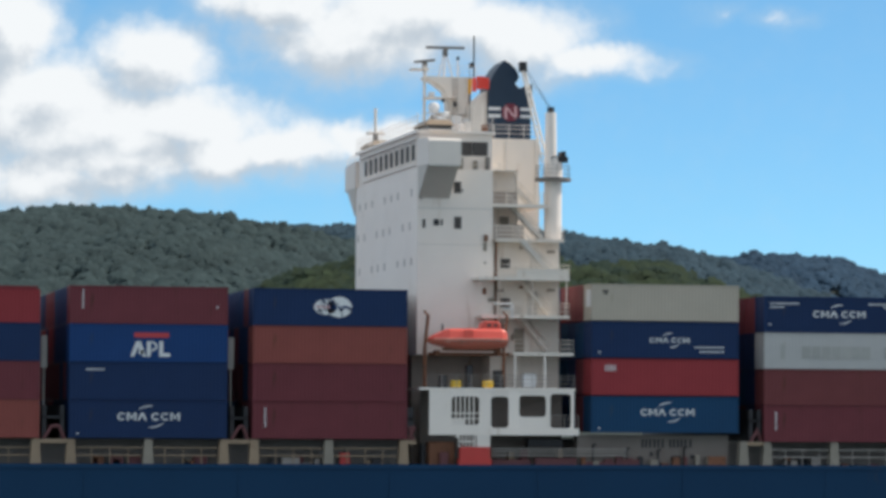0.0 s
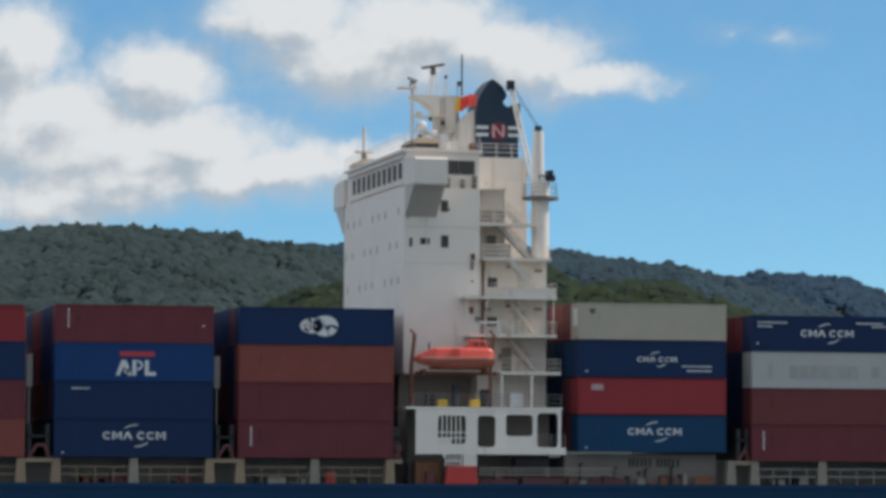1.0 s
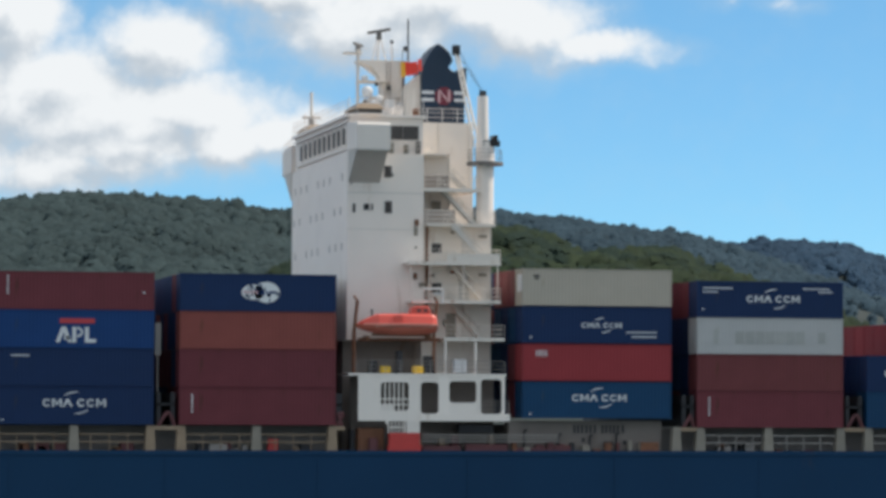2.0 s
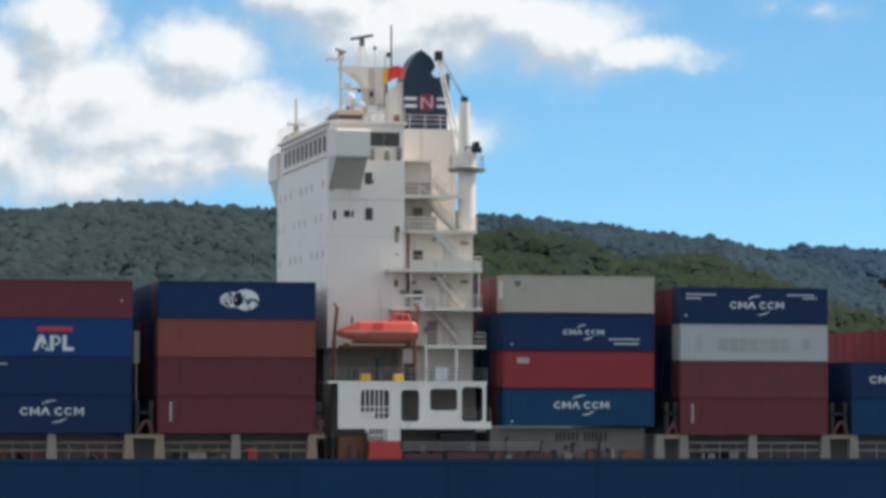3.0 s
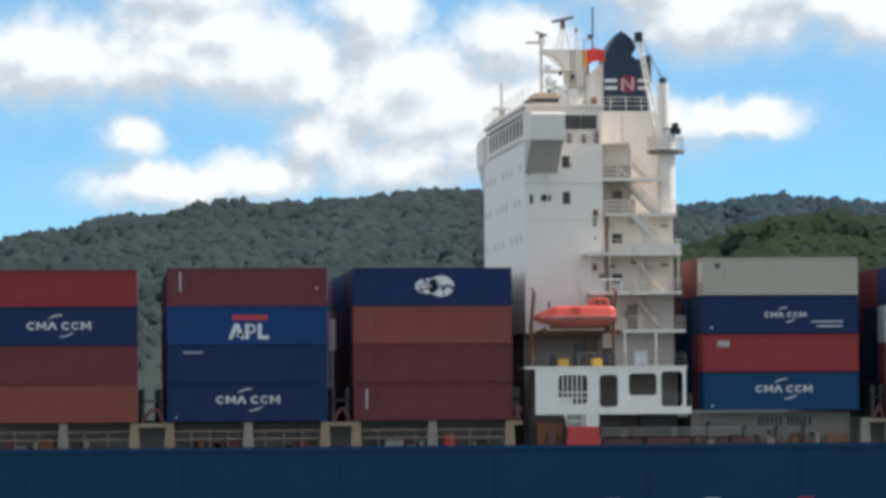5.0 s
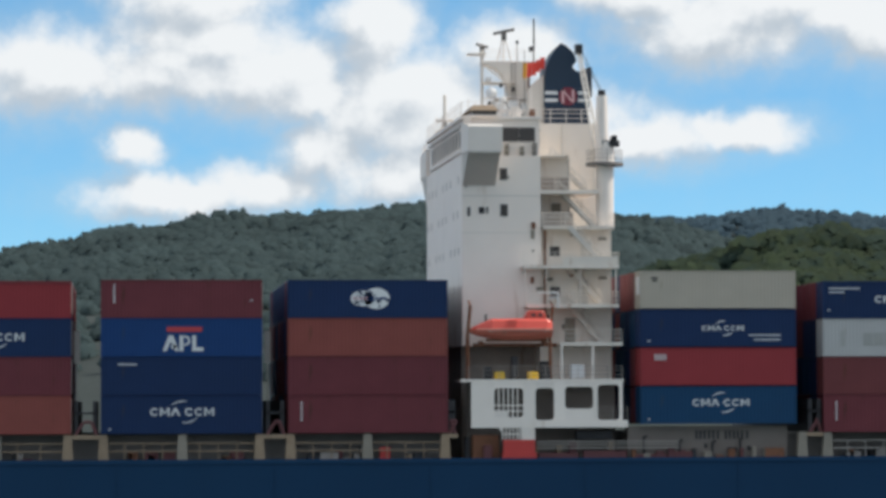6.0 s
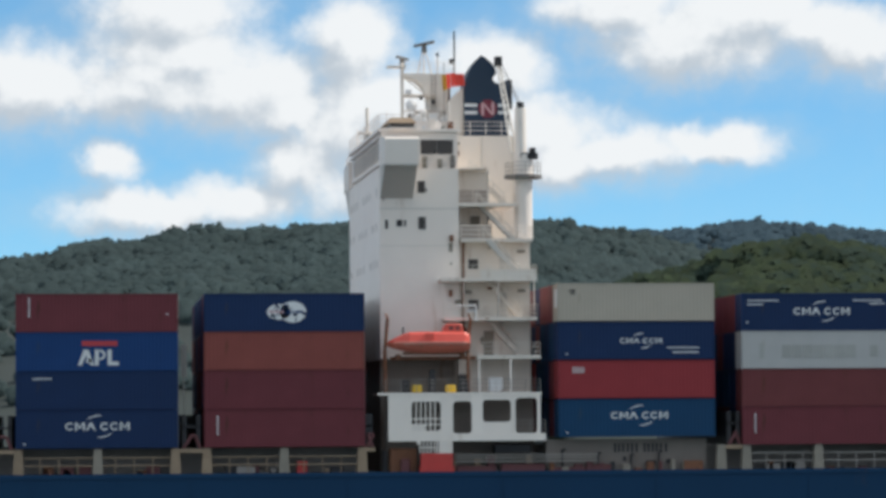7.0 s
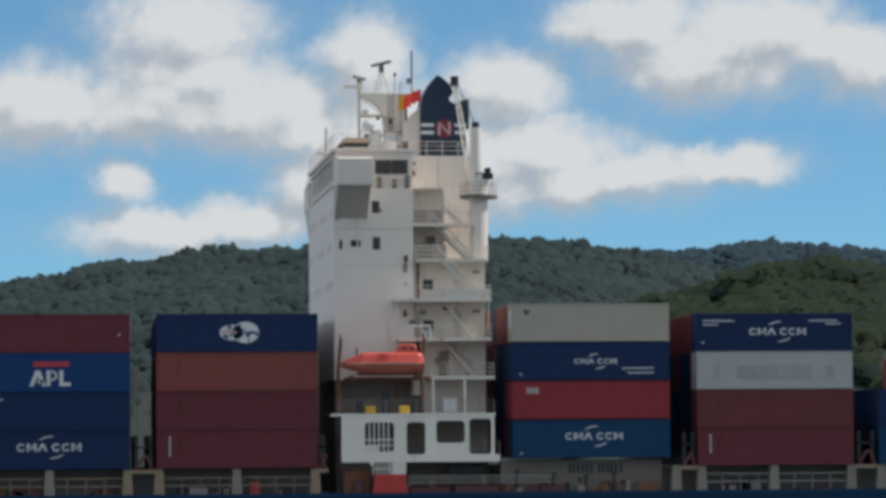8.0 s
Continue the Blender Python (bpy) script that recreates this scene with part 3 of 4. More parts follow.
    pane(56.3, 29.1, 0.42, 0.8, 4.0, house)
    pane(59.9, 31.4, 0.7, 0.6, 7.0, house)
    for z in (25.9, 22.7):
        pane(60.4, z, 0.62, 0.6, 4.6, house, "porthole")
    for x, z, w, h in ((53.4, 29.0, 0.22, 0.7), (54.3, 29.1, 0.45, 0.5), (54.9, 29.1, 0.14, 0.5), (53.1, 31.0, 0.14, 0.3), (58.4, 27.2, 0.3, 0.7), (58.5, 25.9, 0.15, 0.2), (56.6, 31.7, 0.1, 0.2)):
        part("vent", soft_edges(boxes((x, x + w, 3.93, 4.02, z - h / 2, z + h / 2)), 0.012), DARK if z > 28 else POST, house)
    part("weld_belt", boxes((52.78, 59.22, 3.97, 4.0, 30.2, 30.27), (52.78, 59.22, 3.97, 4.0, 27.3, 27.34)), UNDER, house)
    part("drain_pipe", bars(((59.6, 4.5, 18.6), (59.6, 4.5, 27.6)), r=0.09), RUSTY, house)
    # platforms, rails and stairs on the after side
    for z, x0, x1, y0, y1 in ((18.6, 60.2, 65.1, 0.9, 4.6), (21.6, 57.8, 65.0, 1.8, 4.6), (24.65, 57.5, 65.0, 1.8, 4.6), (27.8, 59.3, 64.9, 3.2, 7.0), (30.65, 59.2, 63.8, 4.0, 10.6)):
        deckp = part("platform", boxes((x0, x1, y0, y1, z - 0.16, z), (x0 - 0.02, x1 + 0.02, y0 - 0.04, y0, z - 0.22, z + 0.06)), CREAM, house, "railed outside deck platform")
        part("platform_rail", railing([(x0, y0 + 0.05, z), (x1, y0 + 0.05, z), (x1, y1, z)]), CREAM, deckp)
    # doors, lockers, lamps and pipes along the outside stairs
    for x, y, z, w, h, m in ((60.9, 7.0, 28.9, 0.75, 1.9, POST), (62.9, 4.6, 25.7, 0.8, 1.9, UNDER), (62.7, 4.6, 22.7, 0.8, 1.9, UNDER), (61.6, 4.6, 19.7, 0.8, 1.9, POST)):
        part("steel_door", soft_edges(boxes((x - w / 2, x + w / 2, y - 0.07, y + 0.02, z - h / 2, z + h / 2)), 0.02), m, house)
    for x, y, z, w, h in ((59.6, 6.9, 28.3, 0.5, 0.7), (60.0, 4.5, 23.7, 0.45, 0.25), (61.9, 4.5, 27.2, 0.6, 0.22), (64.2, 4.5, 26.9, 0.6, 0.2), (64.2, 4.5, 23.8, 0.6, 0.2), (61.7, 4.5, 24.0, 0.3, 0.2), (59.1, 3.9, 22.9, 0.5, 0.35), (58.5, 3.9, 23.6, 0.25, 0.5), (58.6, 3.9, 27.9, 0.3, 0.5), (60.0, 11.4, 35.2, 0.4, 0.4), (59.9, 11.4, 36.0, 0.8, 0.15), (61.2, 4.4, 19.9, 0.5, 0.5)):
        part("wall_fitting", soft_edges(boxes((x - w / 2, x + w / 2, y - 0.16, y + 0.1, z - h / 2, z + h / 2)), 0.02), RUSTY if w < 0.45 else POST, house)
    # the stair recess's shade is put into the screens' grey
    part("recess_screen", boxes((59.25, 61.8, 4.02, 4.1, 27.85, 29.0)), RECESS_SHADE, house, "steel screen beside the stairs, recess shade put into its grey")
    part("recess_screen", boxes((59.25, 61.8, 6.2, 6.28, 30.7, 31.9)), RECESS_SHADE, house, "steel screen beside the stairs, recess shade put into its grey")
    part("stair_canopy", boxes((59.2, 61.7, 5.4, 7.0, 33.45, 33.6)), CREAM, house)
    for x, y, z0, z1 in ((62.1, 11.4, 27.9, 36.5), (64.7, 11.4, 31.0, 36.5), (61.95, 6.9, 27.9, 33.5)):
        part("cable_pipe", bars(((x, y, z0), (x, y, z1)), r=0.07), UNDER, house)
    part("bulwark", boxes((60.6, 64.95, 1.85, 1.93, 24.65, 25.35)), CREAM, house)
    for x0, z0, x1, z1, y in ((60.6, 33.4, 63.4, 30.65, 7.4), (60.8, 30.65, 63.6, 27.8, 5.2), (61.0, 27.8, 63.8, 24.65, 2.6), (61.2, 24.65, 63.9, 21.6, 3.6), (61.2, 21.6, 63.8, 18.6, 3.6)):
        stair(house, x0, z0, x1, z1, y, 0.46 if z0 > 25 else 0.24)
    for x in (57.7, 59.3, 62.0, 64.8):
        part("stanchion", bars(((x, 1.95, 21.6), (x, 1.95, 24.5)), r=0.05), CREAM, house)
    # the whole house stands a degree askew to the boxes' line
    for ob in (house, *house.children_recursive):
        for v in ob.data.vertices:
            v.co.x += -0.0175 * (v.co.y - 4.0) + (0.18 if v.co.x < 53.2 else 0.0)
    return house


def lower_block():
    """The pierced white side below the boat deck."""
    y0, y1 = 0.0, 0.14
    rows = [(53.2, 55.0, 12.05, 15.6), (55.0, 57.25, 15.1, 15.6), (55.0, 57.25, 12.05, 12.85), (57.25, 58.2, 12.05, 15.6), (58.2, 59.65, 15.1, 15.6), (59.65, 60.5, 12.05, 15.6),
            (60.5, 62.7, 15.2, 15.6), (60.5, 62.7, 12.6, 13.5), (62.7, 63.05, 12.6, 15.6), (63.05, 64.75, 15.35, 15.6), (64.75, 65.0, 12.6, 15.6)]
    block = part("pierced_side", boxes((53.2, 55.0, y0, y1, 12.05, 15.6)), WHITE, ship, "white pierced steel side with barred opening")
    for a, b, c, d in rows[1:]:
        part("side_plate", boxes((a, b, y0, y1, c, d)), WHITE, block)
    part("lip", boxes((58.2, 65.4, -0.05, 3.9, 12.05, 12.62)), WHITE, block)
    part("boat_deck", boxes((52.4, 65.1, -0.05, 4.6, 15.6, 15.78)), WHITE, block)
    for i in range(5):
        x = 55.3 + i * 0.365
        part("window_bar", boxes((x, x + 0.1, y0 + 0.02, y1, 12.85, 15.1)), WHITE, block)
    for z in (13.28, 13.72):
        part("cross_bar", boxes((55.0, 57.25, y0 + 0.03, y1 - 0.02, z, z + 0.1)), WHITE, block)
    part("blank_plate", boxes((55.0, 56.0, y0 + 0.01, y1 - 0.01, 12.85, 13.28)), WHITE, block)
    for xa, xb, za, zb in ((55.0, 57.25, 12.85, 15.1), (58.2, 59.65, 12.62, 15.1), (60.5, 62.7, 13.5, 15.2), (63.05, 64.75, 12.62, 15.35)):
        for x, z, dx, dz in ((xa, za, 1, 1), (xb, za, -1, 1), (xa, zb, 1, -1), (xb, zb, -1, -1)):
            bm = bmesh.new()
            prism(bm, [(x, z), (x + 0.28 * dx, z), (x + 0.08 * dx, z + 0.08 * dz), (x, z + 0.28 * dz)], y0 + 0.004, y1 - 0.004)
            part("corner_gusset", bm, WHITE, block)
    part("lower_grating", boxes((56.9, 58.15, y0, y1, 11.1, 12.05), (55.4, 55.6, y0, y1, 11.8, 12.05), *[(55.6 + i * 0.28, 55.68 + i * 0.28, y0, y1, 11.1, 12.05) for i in range(6)], (55.6, 57.0, y0 + 0.02, y1, 11.5, 11.6)), WHITE, block)
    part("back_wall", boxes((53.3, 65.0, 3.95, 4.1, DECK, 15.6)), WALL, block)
    fit_rng = random.Random(8)
    for i in range(12):
        x, w, h = 52.9 + i * 1.02, fit_rng.uniform(0.2, 0.7), fit_rng.uniform(0.5, 1.9)
        part("deck_fitting", soft_edges(boxes((x, x + w, 1.6, 2.4, DECK + 0.05, DECK + h))), fit_rng.choice((MAROON, DARK, RUSTY, TAN, POST)), ship)
    part("gangway_box", soft_edges(boxes((55.6, 58.25, -0.12, 0.5, 9.7, 10.15), (55.7, 58.15, -0.04, 0.5, 10.15, 11.12)), 0.02), RED, ship, "red painted pilot ladder box")
    for x in (60.3, 62.75):
        part("deck_pillar", boxes((x, x + 0.16, 0.9, 1.06, 15.78, 18.5)), WHITE, block)
    part("boat_deck_rail", railing([(53.0, 0.05, 15.78), (60.2, 0.05, 15.78)], 1.0), PALE, block)
    part("boat_deck_rail", railing([(60.4, 0.05, 15.78), (65.0, 0.05, 15.78)], 1.0), PALE, block)
    part("opening_rail", railing([(63.1, 0.2, 12.62), (65.4, 0.2, 12.62)], 1.0), PALE, block)
    part("locker", soft_edges(boxes((61.2, 62.3, 1.6, 2.4, 15.85, 16.95)), 0.08), MARK, ship, "white deck locker")
    for x in (55.5, 58.1):
        part("winch_drum", soft_edges(boxes((x - 0.4, x + 0.4, 0.5, 1.1, 15.8, 16.35)), 0.08), YELLOW, ship, "yellow winch drum")
    for row in ((56.5, 57.0, 1.2, 2.0, 15.78, 17.6), (54.4, 55.0, 1.5, 2.4, 15.78, 16.8), (58.8, 59.6, 1.4, 2.2, 15.78, 17.2)):
        part("winch", soft_edges(boxes(row), 0.06), DARK, ship)
    # pipes and the pale wall further aft
    for z in (10.45, 10.72, 10.95):
        part("deck_pipe", bars(((58.4, 0.4, z), (69.5, 0.4, z)), r=0.055), PALE, ship)
    for x0, x1, top in ((58.5, 61.6, 10.1), (62.0, 65.4, 10.25), (65.9, 68.6, 9.95), (69.2, 70.6, 10.15)):
        part("line_locker", soft_edges(boxes((x0, x1, 0.62, 1.15, DECK + 0.05, top))), MAROON, ship, "dull maroon painted locker along the deck edge")
    part("ladder_store", soft_edges(boxes((61.6, 64.4, 1.4, 2.6, 11.1, 11.75))), DARK, ship, "dark rack slung under the boat deck block")
    part("valve_chest", soft_edges(boxes((53.4, 55.5, 1.0, 2.2, DECK + 0.05, 11.5)), 0.08), RUSTY, ship, "rust-stained valve chest beside the ladder box")
    part("hawse_drum", soft_edges(boxes((54.2, 54.9, 0.5, 1.0, DECK + 0.05, 10.7)), 0.08), MAROON, ship)
    wall = part("deck_house", boxes((65.6, 78.2, 1.2, 2.6, DECK, 12.1)), WALL, ship, "pale grey deck house wall with faded lettering")
    x = 70.9
    for w in (0.5, 0.55, 0.55, 0.0, 0.5, 0.5, 0.6):
        if w:
            part("lettering_bar", boxes((x, x + 0.19, 1.18, 1.21, 11.1, 11.78)), FADED, wall)
            part("lettering_bar", boxes((x + w - 0.19, x + w, 1.18, 1.21, 11.1, 11.78)), FADED, wall)
        x += w + 0.14 if w else 0.3
    for x, w, z in ((71.6, 0.25, 10.4), (73.4, 0.8, 10.1), (75.0, 0.3, 10.2)):
        part("stain_plate", boxes((x, x + w, 1.17, 1.21, z, z + 0.35)), FADED, wall)
    low_rng = random.Random(21)
    for i in range(13):
        x, w, h = 65.8 + i * 0.95, low_rng.uniform(0.25, 0.8), low_rng.uniform(0.35, 1.05)
        part("deck_fitting", soft_edges(boxes((x, x + w, 0.6, 1.1, DECK + 0.05, DECK + h))), low_rng.choice((MAROON, DARK, RUSTY, POST, MAROON)), ship)
    for x, top in ((66.8, 11.3), (69.6, 11.0), (72.2, 10.9), (74.4, 11.1)):
        part("vent_pipe", bars(((x, 0.9, DECK), (x, 0.9, top)), ((x, 0.9, top), (x + 0.25, 0.9, top + 0.05)), r=0.09, n=8), DARK, ship)
    part("deck_crate", soft_edges(boxes((76.3, 77.8, 0.5, 1.1, DECK + 0.05, 10.4))), RUSTY, ship)


def funnel():
    y0, y1 = 12.0, 15.6
    outline = [(60.67, 36.7), (60.67, 40.6), (60.8, 41.4), (61.1, 42.1), (61.55, 42.8), (62.05, 43.3), (62.5, 43.05), (62.95, 42.65), (63.25, 42.1), (63.28, 41.8), (62.95, 41.35), (63.2, 41.05),
               (63.5, 40.95), (63.85, 41.2), (64.2, 41.2), (64.3, 41.0), (64.3, 36.7)]
    bm = bmesh.new()
    prism(bm, outline, y0, y1)
    stack = part("funnel", soft_edges(bm, 0.06), FUNNEL, ship, "navy blue funnel with white bands and a red emblem")
    for z in (39.05, 38.45):
        part("band", boxes((60.65, 61.7, y0 - 0.03, y0 + 0.05, z, z + 0.27)), MARK, stack)
        part("band", boxes((63.4, 64.32, y0 - 0.03, y0 + 0.05, z, z + 0.27)), MARK, stack)
    bm = bmesh.new()
    prism(bm, [(62.55 + 0.80 * math.cos(a * math.pi / 4 + 0.39), 38.9 + 0.80 * math.sin(a * math.pi / 4 + 0.39)) for a in range(8)], y0 - 0.04, y0 + 0.05)
    part("emblem", bm, EMBLEM, stack)
    for outline in ([(62.03, 38.35), (62.23, 38.35), (62.23, 39.45), (62.03, 39.45)], [(62.87, 38.35), (63.07, 38.35), (63.07, 39.45), (62.87, 39.45)], [(62.2, 39.45), (62.03, 39.45), (62.9, 38.35), (63.07, 38.35)]):
        bm = bmesh.new()
        prism(bm, outline, y0 - 0.07, y0 - 0.01)
        part("emblem_stroke", bm, STROKE, stack)
    part("exhaust_pipe", bars(((64.5, 13.2, 39.0), (64.5, 13.2, 41.4)), r=0.22, n=10), DARK, stack)
    part("casing_rail", railing([(59.8, 11.7, 36.7), (64.9, 11.7, 36.7)], 1.1, r=0.034), WHITE, stack)
    bm = bmesh.new()
    prism(bm, [(59.3, 36.5), (59.45, 39.4), (59.8, 40.0), (60.62, 40.7), (60.62, 36.5)], 12.4, 15.4)
    part("funnel_fairing", bm, CREAM, stack, "cream steel fairing before the funnel")


FLAG = []


def radar_mast():
    bm = bmesh.new()
    rings = [[(x, y, z) for x, y in ((a, 15.2), (b, 15.2), (b, 17.0), (a, 17.0))] for z, a, b in ((37.9, 58.1, 59.8), (40.2, 57.9, 59.8), (41.0, 57.6, 59.8), (41.55, 57.0, 60.0), (41.9, 55.9, 60.2), (42.1, 55.9, 60.2))]
    loft(bm, rings)
    mast = part("radar_mast", bm, CREAM, ship, "cream radar mast with platforms and aerials")
    part("mast_pole", bars(((55.9, 15.4, 36.5), (55.9, 15.4, 43.0)), r=0.13, n=8), CREAM, mast)
    part("mast_shelf", boxes((55.9, 58.6, 14.6, 16.4, 40.2, 40.32)), CREAM, mast)
    part("mast_shelf", boxes((54.7, 56.2, 15.0, 16.2, 42.6, 42.72)), CREAM, mast)
    part("mast_shelf", boxes((57.0, 59.9, 14.6, 17.4, 38.9, 39.0)), CREAM, mast)
    part("mast_rail", railing([(56.0, 14.9, 42.1), (60.2, 14.9, 42.1)], 0.9), WHITE, mast)
    bm = bmesh.new()
    bmesh.ops.create_uvsphere(bm, u_segments=14, v_segments=9, radius=0.5, matrix=Matrix.Translation((56.6, 14.8, 39.4)))
    part("satellite_dome", bm, MARK, mast, "white satellite dome", smooth=True)
    part("whip_aerial", bars(((60.3, 16, 42.0), (60.3, 16, 45.7)), r=0.07), DARK, mast)
    for row in ((59.9, 60.2, 15.8, 16.2, 43.0, 43.4), (58.8, 59.0, 15.8, 16.1, 43.6, 43.9)):
        part("signal_lamp", soft_edges(boxes(row)), DARK, mast)
    part("aerial_post", bars(((58.9, 16, 42.1), (58.9, 16, 43.7)), ((57.2, 15.8, 42.1), (57.7, 16, 44.1)), ((58.4, 15.8, 42.1), (57.9, 16, 44.1)), ((57.8, 16.4, 42.1), (57.8, 16, 44.1)), r=0.06), WHITE, mast)
    for row in ((57.6, 58.0, 15.8, 16.2, 43.9, 44.5), (55.75, 56.15, 15.4, 15.8, 42.72, 43.3)):
        part("radar_gearbox", soft_edges(boxes(row)), GREY, mast)
    for x, y, z, r in ((57.5, 14.3, 38.75, 0.34), (56.9, 16.6, 38.6, 0.42)):
        bm = bmesh.new()
        bmesh.ops.create_uvsphere(bm, u_segments=14, v_segments=9, radius=r, matrix=Matrix.Translation((x, y, z)))
        bar(bm, (x, y, 37.95), (x, y, z), 0.1, 8)
        part("satellite_dome", bm, MARK, mast, "white satellite dome", smooth=True)
    for row in ((56.7, 57.3, 13.6, 14.2, 38.0, 38.5), (57.9, 58.7, 13.5, 14.0, 38.0, 38.7), (58.9, 59.5, 13.5, 14.1, 38.0, 38.45), (56.1, 56.6, 14.4, 14.9, 40.32, 40.7)):
        part("mast_locker", soft_edges(boxes(row), 0.04), MARK, mast)
    gear = random.Random(31)
    for i in range(12):
        x, y, w, h = gear.uniform(56.0, 59.6), gear.uniform(12.2, 13.3), gear.uniform(0.15, 0.5), gear.uniform(0.4, 1.3)
        part("roof_gear", soft_edges(boxes((x, x + w, y, y + 0.4, 36.55, 36.55 + h)), 0.03), gear.choice((WHITE, MARK, CREAM, UNDER, POST)), mast)
    for x, y, z in ((57.3, 14.9, 39.9), (58.3, 14.7, 39.55), (56.3, 14.7, 38.4)):
        part("mast_lamp", soft_edges(boxes((x, x + 0.25, y, y + 0.25, z, z + 0.35)), 0.03), DARK, mast)
    part("mast_pipe", bars(((59.75, 15.1, 37.9), (59.75, 15.1, 41.9)), r=0.09), RUSTY, mast)
    part("mast_brace", bars(((55.9, 15.4, 41.9), (57.9, 15.3, 40.3)), r=0.06), CREAM, mast)
    part("mast_brace", bars(((55.9, 15.4, 39.0), (58.1, 15.3, 39.0)), r=0.06), CREAM, mast)
    ladder = bars(((58.3, 15.1, 38.0), (58.3, 15.1, 42.0)), ((58.65, 15.1, 38.0), (58.65, 15.1, 42.0)), *[((58.3, 15.1, 38.2 + i * 0.3), (58.65, 15.1, 38.2 + i * 0.3)) for i in range(13)], r=0.025, n=5)
    part("mast_ladder", ladder, PALE, mast)
    part("mast_house_rail", railing([(56.0, 13.5, 38.0), (60.0, 13.5, 38.0)], 0.9), WHITE, mast)
    part("mast_house", boxes((56.6, 60.0, 13.4, 18.0, 36.5, 38.0)), WHITE, mast)
    big = part("radar_scanner", soft_edges(boxes((-1.65, 1.65, -0.12, 0.12, -0.1, 0.12), (-0.15, 0.15, -0.15, 0.15, -0.3, 0.0)), 0.02), GREY, mast)
    small = part("radar_scanner", soft_edges(boxes((-1.15, 1.15, -0.1, 0.1, -0.1, 0.1)), 0.02), GREY, mast)
    # the ensign: rigid strips of cloth that swing on one another
    part("halyard", bars(((58.95, 11.6, 37.9), (58.95, 11.6, 42.6)), r=0.025, n=5), DARK, mast)
    for i in range(5):
        fb = boxes((0, 0.37, -0.015, 0.015, -0.62 + 0.04 * i, 0.62 - 0.03 * i))
        strip = part("flag_strip", fb, FLAGGOLD if i == 0 else FLAGRED, mast, "gold edge of the flag" if i == 0 else "red flag cloth")
        FLAG.append(strip)
    # the small mast on the far wing
    far = part("wing_mast", bars(((54.0, 27.0, 36.5), (54.0, 27.0, 38.3)), ((53.75, 27.0, 36.5), (53.9, 27.0, 38.3)), ((54.25, 27.0, 36.5), (54.1, 27.0, 38.3)), ((54.0, 27.0, 36.5), (54.0, 27.0, 39.3)), ((53.2, 27.0, 38.2), (54.8, 27.0, 38.2)), ((54.0, 27.0, 39.3), (54.0, 27.0, 40.4)), r=0.13), CREAM, ship)
    part("wing_lamp", soft_edges(boxes((53.8, 54.2, 26.8, 27.2, 37.6, 38.1))), GREY, far)
    return big, small


def crane():
    bm = bmesh.new()
    for x, z0, z1, r0, r1 in ((64.5, 27.8, 32.7, 0.72, 0.72), (64.5, 33.0, 34.6, 0.80, 0.74), (64.3, 34.6, 38.3, 0.50, 0.44)):
        bar(bm, (x, 5.2, z0), (x, 5.2, z1), r0, 18, r1)
    post = part("crane", bm, WHITE, ship, "white provision crane on a round post")
    bm = bmesh.new()
    bar(bm, (64.5, 5.2, 32.7), (64.5, 5.2, 32.95), 1.5, 18)
    part("crane_platform", bm, GREY, post)
    part("crane_rail", railing([(64.5 + 1.4 * math.cos(a * 0.7854), 5.2 + 1.4 * math.sin(a * 0.7854), 32.95) for a in range(9)], 1.0, 1.5), GREY, post)
    part("crane_cap", bars(((64.3, 5.2, 38.3), (64.3, 5.2, 38.75)), r=0.3, n=10), DARK, post)
    part("crane_motor", soft_edges(boxes((64.2, 65.6, 4.5, 5.0, 34.2, 34.7), (65.0, 65.4, 4.4, 5.6, 34.7, 35.1))), DARK, post)
    a, b = Vector((63.9, 5.6, 34.2)), Vector((63.25, 10.6, 42.4))
    bm = bmesh.new()
    for dx in (-0.22, 0.22):
        for dz in (0.0, 0.45):
            bar(bm, a + Vector((dx, 0, dz)), b + Vector((dx * 0.5, 0, dz * 0.5)), 0.06, 5)
    for i in range(14):
        p, q = a.lerp(b, i / 14), a.lerp(b, (i + 1) / 14)
        k = 1 - 0.5 * i / 14
        side = 0.22 * k * (1 if i % 2 else -1)
        bar(bm, p + Vector((side, 0, 0)), q + Vector((-side, 0, 0)), 0.04, 4)
        bar(bm, p + Vector((-0.22 * k, 0, 0.45 * k if i % 2 else 0)), q + Vector((-0.22 * k, 0, 0 if i % 2 else 0.45 * k)), 0.04, 4)
    part("jib", bm, UNDER, post, "white lattice crane jib")
    part("jib_head", soft_edges(boxes((62.95, 63.55, 10.3, 10.9, 42.2, 43.0))), DARK, post)
    part("jib_cable", bars(((63.45, 10.5, 42.6), (64.3, 5.2, 38.7)), ((63.35, 10.6, 42.4), (64.2, 5.3, 38.7)), r=0.03, n=4), DARK, post)


